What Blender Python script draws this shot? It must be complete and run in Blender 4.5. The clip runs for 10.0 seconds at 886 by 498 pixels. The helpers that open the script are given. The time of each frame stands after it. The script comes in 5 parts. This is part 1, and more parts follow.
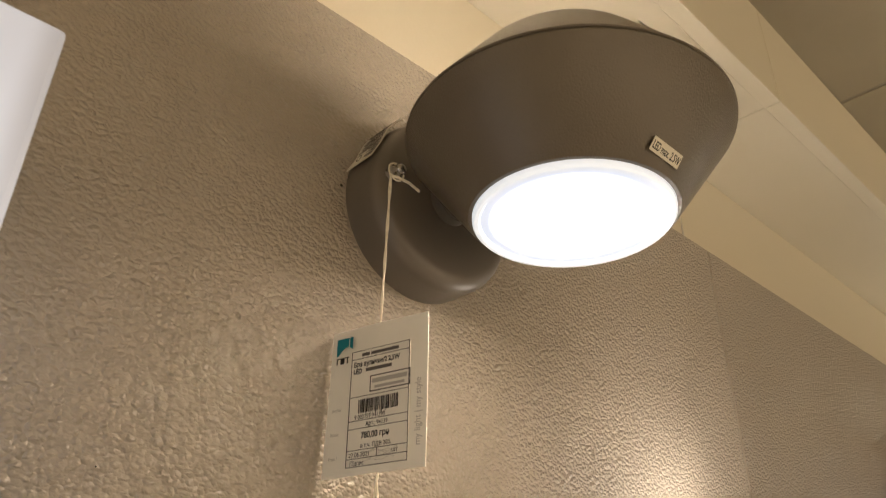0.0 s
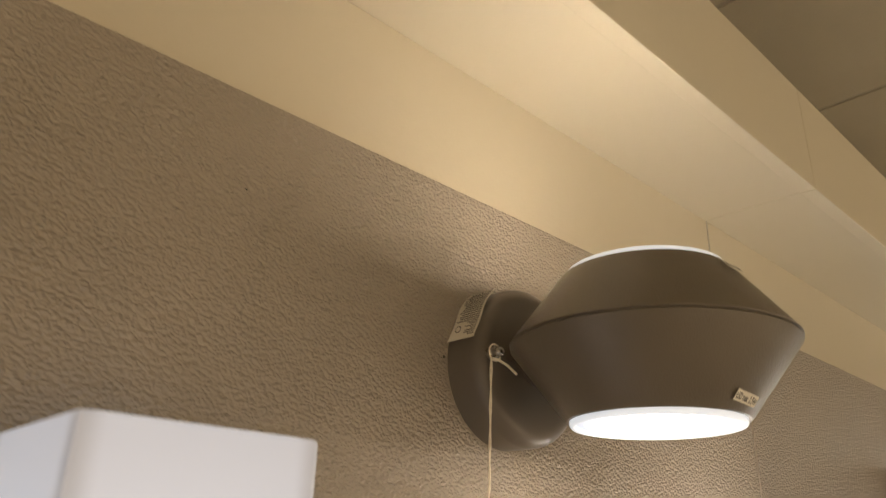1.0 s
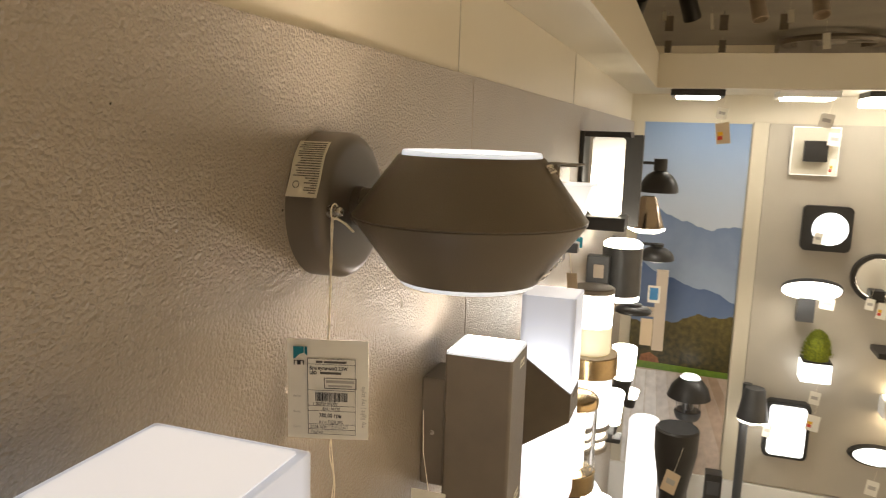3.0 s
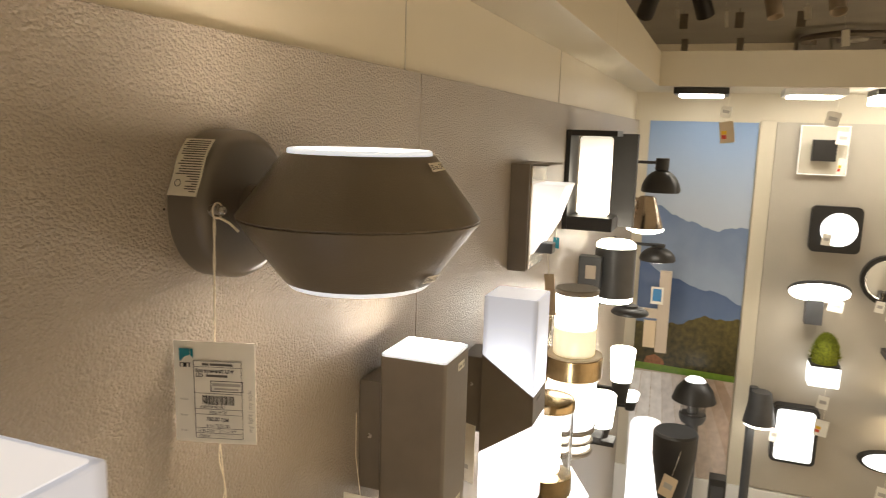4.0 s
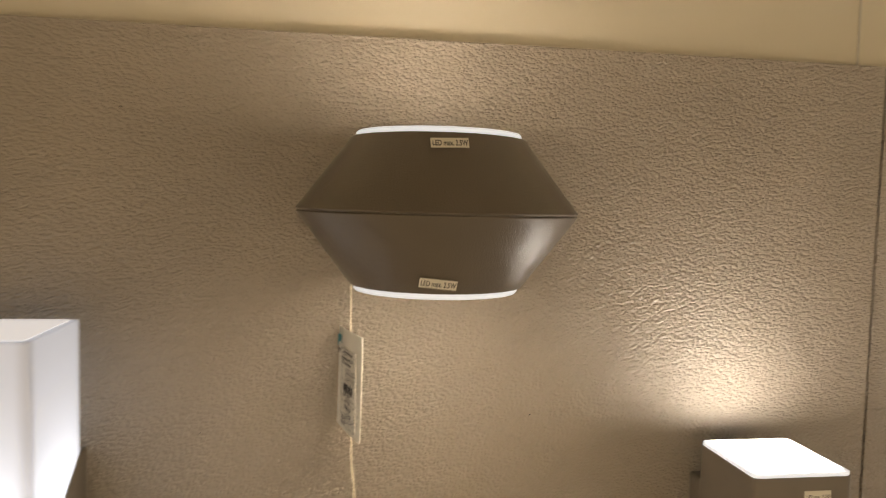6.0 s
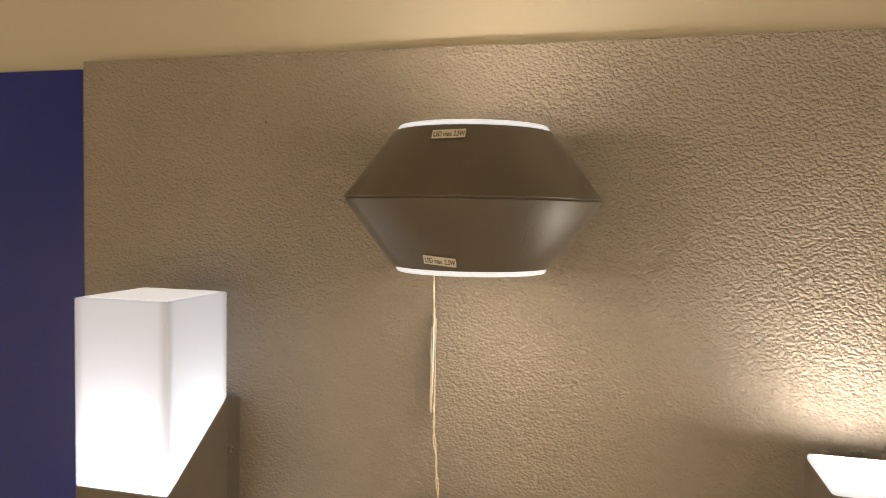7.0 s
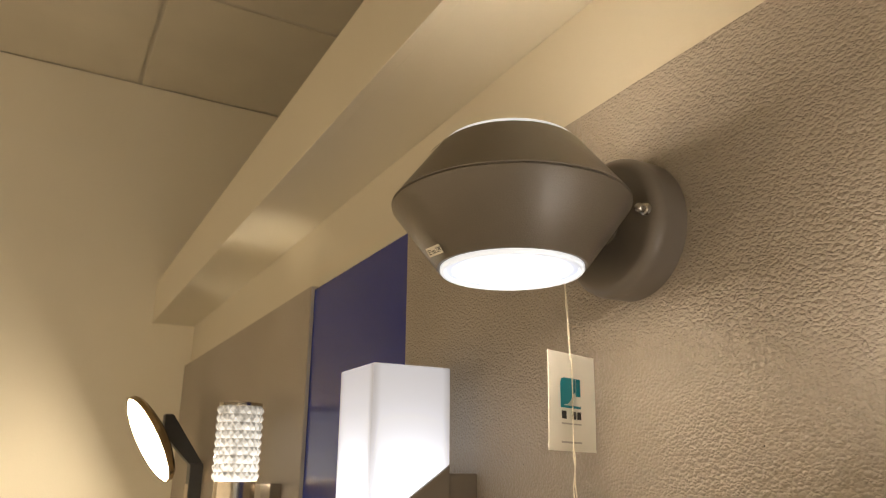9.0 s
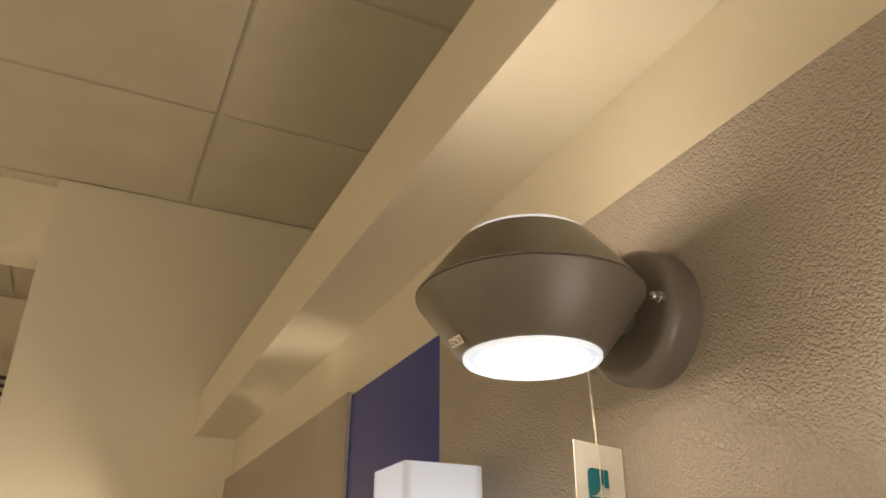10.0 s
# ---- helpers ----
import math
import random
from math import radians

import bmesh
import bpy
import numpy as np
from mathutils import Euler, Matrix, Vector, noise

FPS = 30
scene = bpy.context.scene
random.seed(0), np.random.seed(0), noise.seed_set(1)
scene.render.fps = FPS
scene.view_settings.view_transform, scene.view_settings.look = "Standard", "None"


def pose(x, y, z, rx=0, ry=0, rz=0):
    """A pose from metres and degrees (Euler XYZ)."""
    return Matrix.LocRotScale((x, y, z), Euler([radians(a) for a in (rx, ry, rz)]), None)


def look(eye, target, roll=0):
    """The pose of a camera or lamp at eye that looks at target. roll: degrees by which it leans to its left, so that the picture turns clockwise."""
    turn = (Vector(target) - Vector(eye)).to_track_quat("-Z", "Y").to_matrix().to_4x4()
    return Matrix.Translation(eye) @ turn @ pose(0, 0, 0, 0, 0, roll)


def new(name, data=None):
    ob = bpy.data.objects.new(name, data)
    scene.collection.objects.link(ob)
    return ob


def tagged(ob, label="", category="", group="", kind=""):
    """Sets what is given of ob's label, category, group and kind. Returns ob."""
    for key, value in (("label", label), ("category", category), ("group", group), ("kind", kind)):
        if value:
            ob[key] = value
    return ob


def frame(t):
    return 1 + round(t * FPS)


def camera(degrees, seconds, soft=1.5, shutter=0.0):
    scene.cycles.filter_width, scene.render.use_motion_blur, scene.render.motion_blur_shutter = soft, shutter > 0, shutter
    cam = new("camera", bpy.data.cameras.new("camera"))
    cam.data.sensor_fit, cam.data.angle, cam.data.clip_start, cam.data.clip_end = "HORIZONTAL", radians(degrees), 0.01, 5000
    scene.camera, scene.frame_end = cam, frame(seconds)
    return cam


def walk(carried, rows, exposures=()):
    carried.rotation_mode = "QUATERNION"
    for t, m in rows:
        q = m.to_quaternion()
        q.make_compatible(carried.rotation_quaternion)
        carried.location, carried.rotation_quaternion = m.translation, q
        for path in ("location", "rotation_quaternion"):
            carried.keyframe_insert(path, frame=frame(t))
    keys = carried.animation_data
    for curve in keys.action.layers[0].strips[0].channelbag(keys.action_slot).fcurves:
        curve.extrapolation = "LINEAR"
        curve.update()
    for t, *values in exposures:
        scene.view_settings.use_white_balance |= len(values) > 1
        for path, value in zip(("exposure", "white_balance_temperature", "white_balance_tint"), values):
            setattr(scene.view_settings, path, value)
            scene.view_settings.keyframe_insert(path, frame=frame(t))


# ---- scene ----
cam = camera(62.47, 10.0, soft=1.15, shutter=0.35)
PATH = [
    (0, (-0.2649, -0.3123, 1.5611), (0.3338, 0.3355, 2.0321), 0.82),
    (0.5, (-0.3062, -0.3261, 1.5912), (0.2997, 0.3238, 2.0500), 1.29),
    (1, (-0.3963, -0.3543, 1.6789), (0.2372, 0.3200, 2.0584), 1.55),
    (1.5, (-0.4315, -0.3929, 1.7789), (0.2378, 0.3369, 1.9178), 2.00),
    (2, (-0.4608, -0.3782, 1.8548), (0.3226, 0.2403, 1.7946), 1.49),
    (2.5, (-0.4874, -0.3393, 1.8763), (0.4014, 0.0970, 1.7359), 1.77),
    (3, (-0.5157, -0.2749, 1.8602), (0.4201, 0.0390, 1.6997), 1.81),
    (3.2, (-0.5138, -0.2531, 1.8550), (0.4303, 0.0337, 1.6927), 1.89),
    (4.3, (-0.4293, -0.4008, 1.8623), (0.4605, 0.0230, 1.6928), 1.77),
    (4.5, (-0.3937, -0.4152, 1.8610), (0.4494, 0.0918, 1.6819), 2.00),
    (5, (-0.2671, -0.4881, 1.8602), (0.3860, 0.2537, 1.7081), 2.20),
    (5.5, (-0.1478, -0.5242, 1.8421), (0.2923, 0.3691, 1.7512), 2.08),
    (6, (-0.0626, -0.5765, 1.8033), (0.0856, 0.4104, 1.7396), 1.49),
    (6.2, (-0.0283, -0.6021, 1.7951), (0.0218, 0.3948, 1.7338), 1.41),
    (7.3, (0.1703, -0.6119, 1.7806), (-0.1909, 0.3201, 1.7514), 0.72),
    (7.5, (0.2154, -0.5758, 1.7696), (-0.2261, 0.3214, 1.7652), 0.58),
    (8, (0.2991, -0.5077, 1.7237), (-0.3541, 0.2439, 1.8155), 0.53),
    (8.5, (0.3541, -0.4683, 1.6776), (-0.4317, 0.1234, 1.8574), 0.25),
    (9, (0.4182, -0.4075, 1.6125), (-0.4193, 0.0541, 1.9052), 0.44),
    (9.5, (0.4382, -0.3894, 1.5934), (-0.3888, 0.0346, 1.9626), 0.35),
    (10, (0.4441, -0.4046, 1.5910), (-0.3705, -0.0181, 2.0235), 0.08),
]
EXPOSURES = [(0.0, 0.09), (0.5, 0.02), (1.5, 0.03), (2.5, 0.08), (4.5, 0.1), (5.5, 0.02), (6.0, -0.05), (7.3, 0.08), (8.0, 0.06), (10.0, 0.04)]
walk(cam, [(t, look(eye, target, roll)) for t, eye, target, roll in PATH], EXPOSURES)
LAMP_TINT = (1.0, 0.80, 0.575)

# ---------------------------------------------------------------- light
world = bpy.data.worlds.new("world")
scene.world = world
world.use_nodes = True
# Even warm ambient for the unseen rest of the shop.
world.node_tree.nodes["Background"].inputs[0].default_value = (1.0, 0.752, 0.478, 1)
world.node_tree.nodes["Background"].inputs[1].default_value = 1.72

# ---------------------------------------------------------------- materials


def mat(name, color, rough=0.5, metal=0.0, var=0.08, scale=6.0, bump=0.0, bscale=300.0, distort=0.0, coat=0.0, detail=3.0):
    """A surface with uneven colour and fine relief, in metres of object space."""
    m = bpy.data.materials.new(name)
    m.use_nodes = True
    nt = m.node_tree
    b = nt.nodes["Principled BSDF"]
    b.inputs["Roughness"].default_value = rough
    b.inputs["Metallic"].default_value = metal
    b.inputs["Coat Weight"].default_value = coat
    tc = nt.nodes.new("ShaderNodeTexCoord")
    n = nt.nodes.new("ShaderNodeTexNoise")
    n.inputs["Scale"].default_value, n.inputs["Detail"].default_value = scale, 6
    nt.links.new(tc.outputs["Object"], n.inputs["Vector"])
    r = nt.nodes.new("ShaderNodeValToRGB")
    r.color_ramp.elements[0].position, r.color_ramp.elements[1].position = 0.3, 0.7
    r.color_ramp.elements[0].color = (*[c * (1 - var) for c in color], 1)
    r.color_ramp.elements[1].color = (*[min(1, c * (1 + var)) for c in color], 1)
    nt.links.new(n.outputs["Fac"], r.inputs["Fac"])
    nt.links.new(r.outputs["Color"], b.inputs["Base Color"])
    rr = nt.nodes.new("ShaderNodeMapRange")
    rr.inputs["To Min"].default_value, rr.inputs["To Max"].default_value = max(0, rough - 0.07), min(1, rough + 0.07)
    nt.links.new(n.outputs["Fac"], rr.inputs["Value"])
    nt.links.new(rr.outputs["Result"], b.inputs["Roughness"])
    if bump:
        n2 = nt.nodes.new("ShaderNodeTexNoise")
        n2.inputs["Scale"].default_value, n2.inputs["Detail"].default_value = bscale, detail
        n2.inputs["Distortion"].default_value = distort
        nt.links.new(tc.outputs["Object"], n2.inputs["Vector"])
        bp = nt.nodes.new("ShaderNodeBump")
        bp.inputs["Strength"].default_value, bp.inputs["Distance"].default_value = 1.0, bump
        nt.links.new(n2.outputs["Fac"], bp.inputs["Height"])
        nt.links.new(bp.outputs["Normal"], b.inputs["Normal"])
    return m


def wall_paper(name, color):
    """Embossed wall covering: leathery grain of small domed cells with creases between them, over a faint mottling."""
    m = mat(name, color, 0.36, var=0.06, scale=9)
    nt = m.node_tree
    b = nt.nodes["Principled BSDF"]
    b.inputs["Coat Weight"].default_value, b.inputs["Coat Roughness"].default_value = 0.3, 0.2
    tc = nt.nodes.new("ShaderNodeTexCoord")
    mp = nt.nodes.new("ShaderNodeMapping")
    mp.inputs["Scale"].default_value = (0.9, 1.0, 1.15)
    nt.links.new(tc.outputs["Object"], mp.inputs["Vector"])
    warp = nt.nodes.new("ShaderNodeTexNoise")
    warp.inputs["Scale"].default_value, warp.inputs["Detail"].default_value = 170, 2
    nt.links.new(mp.outputs["Vector"], warp.inputs["Vector"])
    bend = nt.nodes.new("ShaderNodeVectorMath")
    bend.operation = "MULTIPLY_ADD"
    bend.inputs[1].default_value = (0.004, 0.004, 0.004)
    nt.links.new(warp.outputs["Color"], bend.inputs[0])
    nt.links.new(mp.outputs["Vector"], bend.inputs[2])
    cells = nt.nodes.new("ShaderNodeTexVoronoi")
    cells.feature = "SMOOTH_F1"
    cells.inputs["Scale"].default_value, cells.inputs["Smoothness"].default_value = 370, 0.25
    nt.links.new(bend.outputs["Vector"], cells.inputs["Vector"])
    fine = nt.nodes.new("ShaderNodeTexNoise")
    fine.inputs["Scale"].default_value, fine.inputs["Detail"].default_value = 700, 1.0
    low = nt.nodes.new("ShaderNodeTexNoise")
    low.inputs["Scale"].default_value, low.inputs["Detail"].default_value = 90, 2
    height = None
    for t, out, share in ((cells, "Distance", -0.9), (fine, "Fac", 0.22), (low, "Fac", 0.55)):
        if t is not cells:
            nt.links.new(mp.outputs["Vector"], t.inputs["Vector"])
        a = nt.nodes.new("ShaderNodeMath")
        a.operation = "MULTIPLY_ADD"
        a.inputs[1].default_value, a.inputs[2].default_value = share, 0.0
        nt.links.new(t.outputs[out], a.inputs[0])
        if height:
            nt.links.new(height.outputs["Value"], a.inputs[2])
        height = a
    bp = nt.nodes.new("ShaderNodeBump")
    bp.inputs["Strength"].default_value, bp.inputs["Distance"].default_value = 1.0, WALL_RELIEF
    nt.links.new(height.outputs["Value"], bp.inputs["Height"])
    nt.links.new(bp.outputs["Normal"], b.inputs["Normal"])
    nt.links.new(bp.outputs["Normal"], b.inputs["Coat Normal"])
    return m


def glow(name, color, strength, rough=0.35):
    """A lit diffuser: milky plastic that gives off light."""
    m = bpy.data.materials.new(name)
    m.use_nodes = True
    b = m.node_tree.nodes["Principled BSDF"]
    b.inputs["Base Color"].default_value = (0.8, 0.8, 0.8, 1)
    b.inputs["Roughness"].default_value = rough
    b.inputs["Emission Color"].default_value = (*color, 1)
    b.inputs["Emission Strength"].default_value = strength
    return m


def graded_glow(name, color, strength, bulb, reach, floor=0.1, base=(0.8, 0.8, 0.8)):
    """A milky diffuser: emission painted to weaken with distance from the object-space point bulb."""
    m = glow(name, color, strength)
    nt = m.node_tree
    b = nt.nodes["Principled BSDF"]
    b.inputs["Base Color"].default_value = (*base, 1)
    tc = nt.nodes.new("ShaderNodeTexCoord")
    d = nt.nodes.new("ShaderNodeVectorMath")
    d.operation = "DISTANCE"
    d.inputs[1].default_value = bulb
    nt.links.new(tc.outputs["Object"], d.inputs[0])
    q = nt.nodes.new("ShaderNodeMath")
    q.operation = "DIVIDE"
    q.inputs[1].default_value = reach
    nt.links.new(d.outputs["Value"], q.inputs[0])
    p = nt.nodes.new("ShaderNodeMath")
    p.operation = "POWER"
    p.inputs[1].default_value = 4.0
    nt.links.new(q.outputs["Value"], p.inputs[0])
    e = nt.nodes.new("ShaderNodeMath")
    e.operation = "ADD"
    e.inputs[1].default_value = 1.15
    nt.links.new(p.outputs["Value"], e.inputs[0])
    i = nt.nodes.new("ShaderNodeMath")
    i.operation = "DIVIDE"
    i.inputs[0].default_value = strength
    nt.links.new(e.outputs["Value"], i.inputs[1])
    j = nt.nodes.new("ShaderNodeMath")
    j.operation = "ADD"
    j.inputs[1].default_value = floor
    nt.links.new(i.outputs["Value"], j.inputs[0])
    nt.links.new(j.outputs["Value"], b.inputs["Emission Strength"])
    return m


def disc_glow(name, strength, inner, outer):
    """A frosted round diffuser about the object's z axis: emission painted by radius, even warm inside, thinning to a
    pale rim.
    """
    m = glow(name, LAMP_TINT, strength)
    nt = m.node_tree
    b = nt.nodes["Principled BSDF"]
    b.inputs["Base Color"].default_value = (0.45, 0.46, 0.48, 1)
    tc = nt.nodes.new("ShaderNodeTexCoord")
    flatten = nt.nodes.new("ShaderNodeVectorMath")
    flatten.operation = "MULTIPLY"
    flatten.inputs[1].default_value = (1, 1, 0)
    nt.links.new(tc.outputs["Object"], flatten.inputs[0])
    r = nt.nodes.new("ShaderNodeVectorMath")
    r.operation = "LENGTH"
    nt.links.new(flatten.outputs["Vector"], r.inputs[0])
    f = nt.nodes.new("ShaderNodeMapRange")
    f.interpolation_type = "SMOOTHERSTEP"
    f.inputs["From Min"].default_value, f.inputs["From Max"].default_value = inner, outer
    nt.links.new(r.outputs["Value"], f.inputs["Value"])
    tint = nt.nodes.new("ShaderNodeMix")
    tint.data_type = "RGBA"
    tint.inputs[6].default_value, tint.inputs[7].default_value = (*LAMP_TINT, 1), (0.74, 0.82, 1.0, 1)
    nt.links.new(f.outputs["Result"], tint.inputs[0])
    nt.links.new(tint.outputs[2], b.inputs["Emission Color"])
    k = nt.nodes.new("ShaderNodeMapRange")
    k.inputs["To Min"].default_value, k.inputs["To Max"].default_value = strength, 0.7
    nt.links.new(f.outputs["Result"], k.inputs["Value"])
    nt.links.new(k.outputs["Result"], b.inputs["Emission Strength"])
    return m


def block_glow(name, color, strength, bulb, reach, floor, half, base):
    """Square milky block: emission painted to weaken away from bulb and along upright edges."""
    m = graded_glow(name, color, strength, bulb, reach, floor, base)
    nt = m.node_tree
    b = nt.nodes["Principled BSDF"]
    shine = b.inputs["Emission Strength"].links[0].from_socket
    tc = nt.nodes.new("ShaderNodeTexCoord")
    ab = nt.nodes.new("ShaderNodeVectorMath")
    ab.operation = "ABSOLUTE"
    nt.links.new(tc.outputs["Object"], ab.inputs[0])
    sp = nt.nodes.new("ShaderNodeSeparateXYZ")
    nt.links.new(ab.outputs["Vector"], sp.inputs[0])
    least = nt.nodes.new("ShaderNodeMath")
    least.operation = "MINIMUM"
    nt.links.new(sp.outputs["X"], least.inputs[0])
    nt.links.new(sp.outputs["Y"], least.inputs[1])
    # Dark corner lines, painted into the emission.
    edge = nt.nodes.new("ShaderNodeMapRange")
    edge.interpolation_type = "SMOOTHSTEP"
    edge.inputs["From Min"].default_value, edge.inputs["From Max"].default_value = half - 0.010, half - 0.001
    edge.inputs["To Min"].default_value, edge.inputs["To Max"].default_value = 1.0, 0.62
    nt.links.new(least.outputs["Value"], edge.inputs["Value"])
    ml = nt.nodes.new("ShaderNodeMath")
    ml.operation = "MULTIPLY"
    nt.links.new(shine, ml.inputs[0])
    nt.links.new(edge.outputs["Result"], ml.inputs[1])
    nt.links.new(ml.outputs["Value"], b.inputs["Emission Strength"])
    return m


def glass(name, rough=0.02):
    m = bpy.data.materials.new(name)
    m.use_nodes = True
    b = m.node_tree.nodes["Principled BSDF"]
    b.inputs["Transmission Weight"].default_value, b.inputs["Roughness"].default_value = 1.0, rough
    b.inputs["IOR"].default_value = 1.45
    return m


WALL_RELIEF = 0.0016
M_WALL = wall_paper("taupe embossed wall covering", (0.326, 0.284, 0.232))
M_EDGE = mat("panel edge band", (0.5, 0.48, 0.43), 0.4)
M_CREAM = mat("cream painted board", (0.62, 0.57, 0.455), 0.42, var=0.03, scale=3, bump=0.00015, bscale=220)
M_WHITEWALL = mat("white wall paint", (0.87, 0.815, 0.68), 0.6, var=0.03, scale=2, bump=0.0003, bscale=160)
M_CEIL = mat("mineral ceiling tile", (0.62, 0.57, 0.46), 0.85, var=0.05, scale=4, bump=0.0006, bscale=260)
M_TBAR = mat("ceiling grid metal", (0.52, 0.48, 0.40), 0.5)
M_FLOOR = mat("pale floor tile", (0.72, 0.71, 0.68), 0.25, var=0.05, scale=2)
M_BLUE = mat("deep blue gloss panel", (0.014, 0.028, 0.24), 0.22, var=0.06, scale=2)
M_FARPANEL = mat("far display board", (0.44, 0.405, 0.34), 0.5, var=0.04, bump=0.0004, bscale=160)
M_LAMP = mat("taupe powder coat", (0.138, 0.116, 0.089), 0.31, var=0.06, scale=20, bump=0.00028, bscale=1000, detail=2)
M_BASE = mat("taupe satin cast metal", (0.145, 0.125, 0.103), 0.36, var=0.06, scale=25)
M_GROOVE = mat("dark joint", (0.02, 0.018, 0.015), 0.7)
M_STEEL = mat("plated screw", (0.45, 0.43, 0.4), 0.28, metal=1.0, var=0.15, scale=200)
M_RING = mat("white plastic ring", (0.82, 0.82, 0.8), 0.35, var=0.03)
M_PAPER = mat("white card", (0.80, 0.775, 0.69), 0.6, var=0.03, scale=40, bump=0.0001, bscale=500)
M_LABEL = mat("label paper", (0.78, 0.74, 0.64), 0.5, var=0.03, scale=50)
M_INK = mat("black print", (0.018, 0.016, 0.016), 0.6)
M_FAINT = mat("grey print", (0.42, 0.4, 0.36), 0.6)
M_TEAL = mat("teal print", (0.0, 0.17, 0.22), 0.5)
M_STRING = mat("cotton string", (0.84, 0.78, 0.64), 0.9, var=0.12, scale=400, bump=0.0002, bscale=1500)
M_BLACK = mat("black powder coat", (0.018, 0.017, 0.016), 0.42, var=0.15, scale=30)
M_ANTHRACITE = mat("anthracite metal", (0.05, 0.052, 0.055), 0.4, var=0.1, scale=20)
M_GREY = mat("grey-brown cast metal", (0.165, 0.14, 0.11), 0.38, var=0.08, scale=25, bump=0.0001, bscale=1500)
M_BRASS = mat("polished brass", (0.38, 0.285, 0.16), 0.22, metal=1.0, var=0.12, scale=40)
M_CHROME = mat("brushed steel", (0.55, 0.50, 0.42), 0.22, metal=1.0, var=0.1, scale=60)
M_BEIGE = mat("beige enamel", (0.50, 0.42, 0.33), 0.35, var=0.05)
M_WOOD = mat("light wood board", (0.36, 0.24, 0.14), 0.5, var=0.2, scale=14)
M_GREENTUFT = mat("green artificial moss", (0.15, 0.175, 0.008), 0.9, var=0.4, scale=120)
M_TAGTAN = mat("kraft tag", (0.62, 0.50, 0.34), 0.6)
M_REDPRINT = mat("red print", (0.55, 0.05, 0.02), 0.6)
M_YELLOWPRINT = mat("yellow print", (0.75, 0.45, 0.02), 0.6)
M_BLUEPRINT = mat("blue print", (0.03, 0.22, 0.5), 0.5)
M_GLASS = glass("clear glass")
COOL, WARM = (0.93, 0.97, 1.0), (1.0, 0.80, 0.52)
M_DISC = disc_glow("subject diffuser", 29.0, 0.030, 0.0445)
M_CUBETOP = glow("square diffuser", (1.0, 0.88, 0.76), 25.0)
M_BOXGLOW = block_glow("acrylic block glow", (0.88, 0.91, 1.0), 2.0, (0, 0, -0.145), 0.066, 0.36, 0.043, (0.42, 0.40, 0.39))
M_FARGLOW = glow("far diffuser", (1.0, 0.92, 0.79), 14.0)
M_SOFTGLOW = glow("opal glass glow", (1.0, 0.90, 0.72), 4.0)
M_LANTERN = graded_glow("lantern glow", (1.0, 0.90, 0.72), 7.0, (0, 0, -0.05), 0.075, 0.4)
M_WARMGLOW = glow("warm light slot", WARM, 14.0)
M_CAPBASE = glow("opal foot glow", (1.0, 0.82, 0.44), 0.55)
M_SPOTDISC = glow("disc spot diffuser", (1.0, 0.82, 0.58), 35.0)
M_MILD = glow("mild diffuser", (0.97, 0.97, 0.95), 2.4)
M_COPPER = mat("satin copper", (0.50, 0.42, 0.34), 0.2, metal=1.0, var=0.1)
M_TOPGLOW = glow("acrylic top glow", (1.0, 0.95, 0.94), 0.58)
M_WARMSHADE = glow("warm shade", (1.0, 0.80, 0.50), 7.0)
M_PLATE = mat("frosted glass plate", (0.60, 0.56, 0.46), 0.3, var=0.03)
M_CYLTOP = glow("opal dome glow", (1.0, 0.90, 0.72), 20.0)
M_CRYSTALBULB = glow("bare bulb glow", (1.0, 0.84, 0.62), 190.0)
M_DARKCEIL = mat("grey painted slab", (0.30, 0.285, 0.255), 0.85, var=0.12, scale=1.3, bump=0.002, bscale=40)
M_DUCT = mat("dull galvanised sheet", (0.36, 0.34, 0.31), 0.55, var=0.12, scale=6)
M_BORDERGLOW = glow("painted border glow", (1.0, 0.93, 0.8), 0.35)
M_MIDINK = mat("worn print", (0.10, 0.09, 0.08), 0.6)

# ---------------------------------------------------------------- builders


def part(name, bm, material, parent=None, label="", smooth=False):
    """Links a bmesh as one mesh object, under parent if there is one."""
    me = bpy.data.meshes.new(name)
    bmesh.ops.recalc_face_normals(bm, faces=bm.faces)
    bm.to_mesh(me)
    bm.free()
    me.materials.append(material)
    if smooth:
        me.shade_smooth()
        me.set_sharp_from_angle(angle=radians(32))
    ob = new(name, me)
    ob.parent = parent
    if label:
        ob["label"] = label
    return ob


def thing(name, m, label, category, group="", kind=""):
    ob = new(name)
    ob.empty_display_size = 0.02
    ob.matrix_basis = m
    return tagged(ob, label, category, group, kind)


def at(x, y, z, rz=0.0):
    return pose(x, y, z, 0, 0, rz)


def box(x0, x1, y0, y1, z0, z1, bevel=0.0, seg=2):
    bm = bmesh.new()
    bmesh.ops.create_cube(bm, size=1.0)
    for v in bm.verts:
        v.co = Vector(((x0 + x1) / 2 + v.co.x * (x1 - x0), (y0 + y1) / 2 + v.co.y * (y1 - y0), (z0 + z1) / 2 + v.co.z * (z1 - z0)))
    if bevel:
        bmesh.ops.bevel(bm, geom=list(bm.edges), offset=bevel, segments=seg, affect="EDGES", profile=0.6)
    return bm


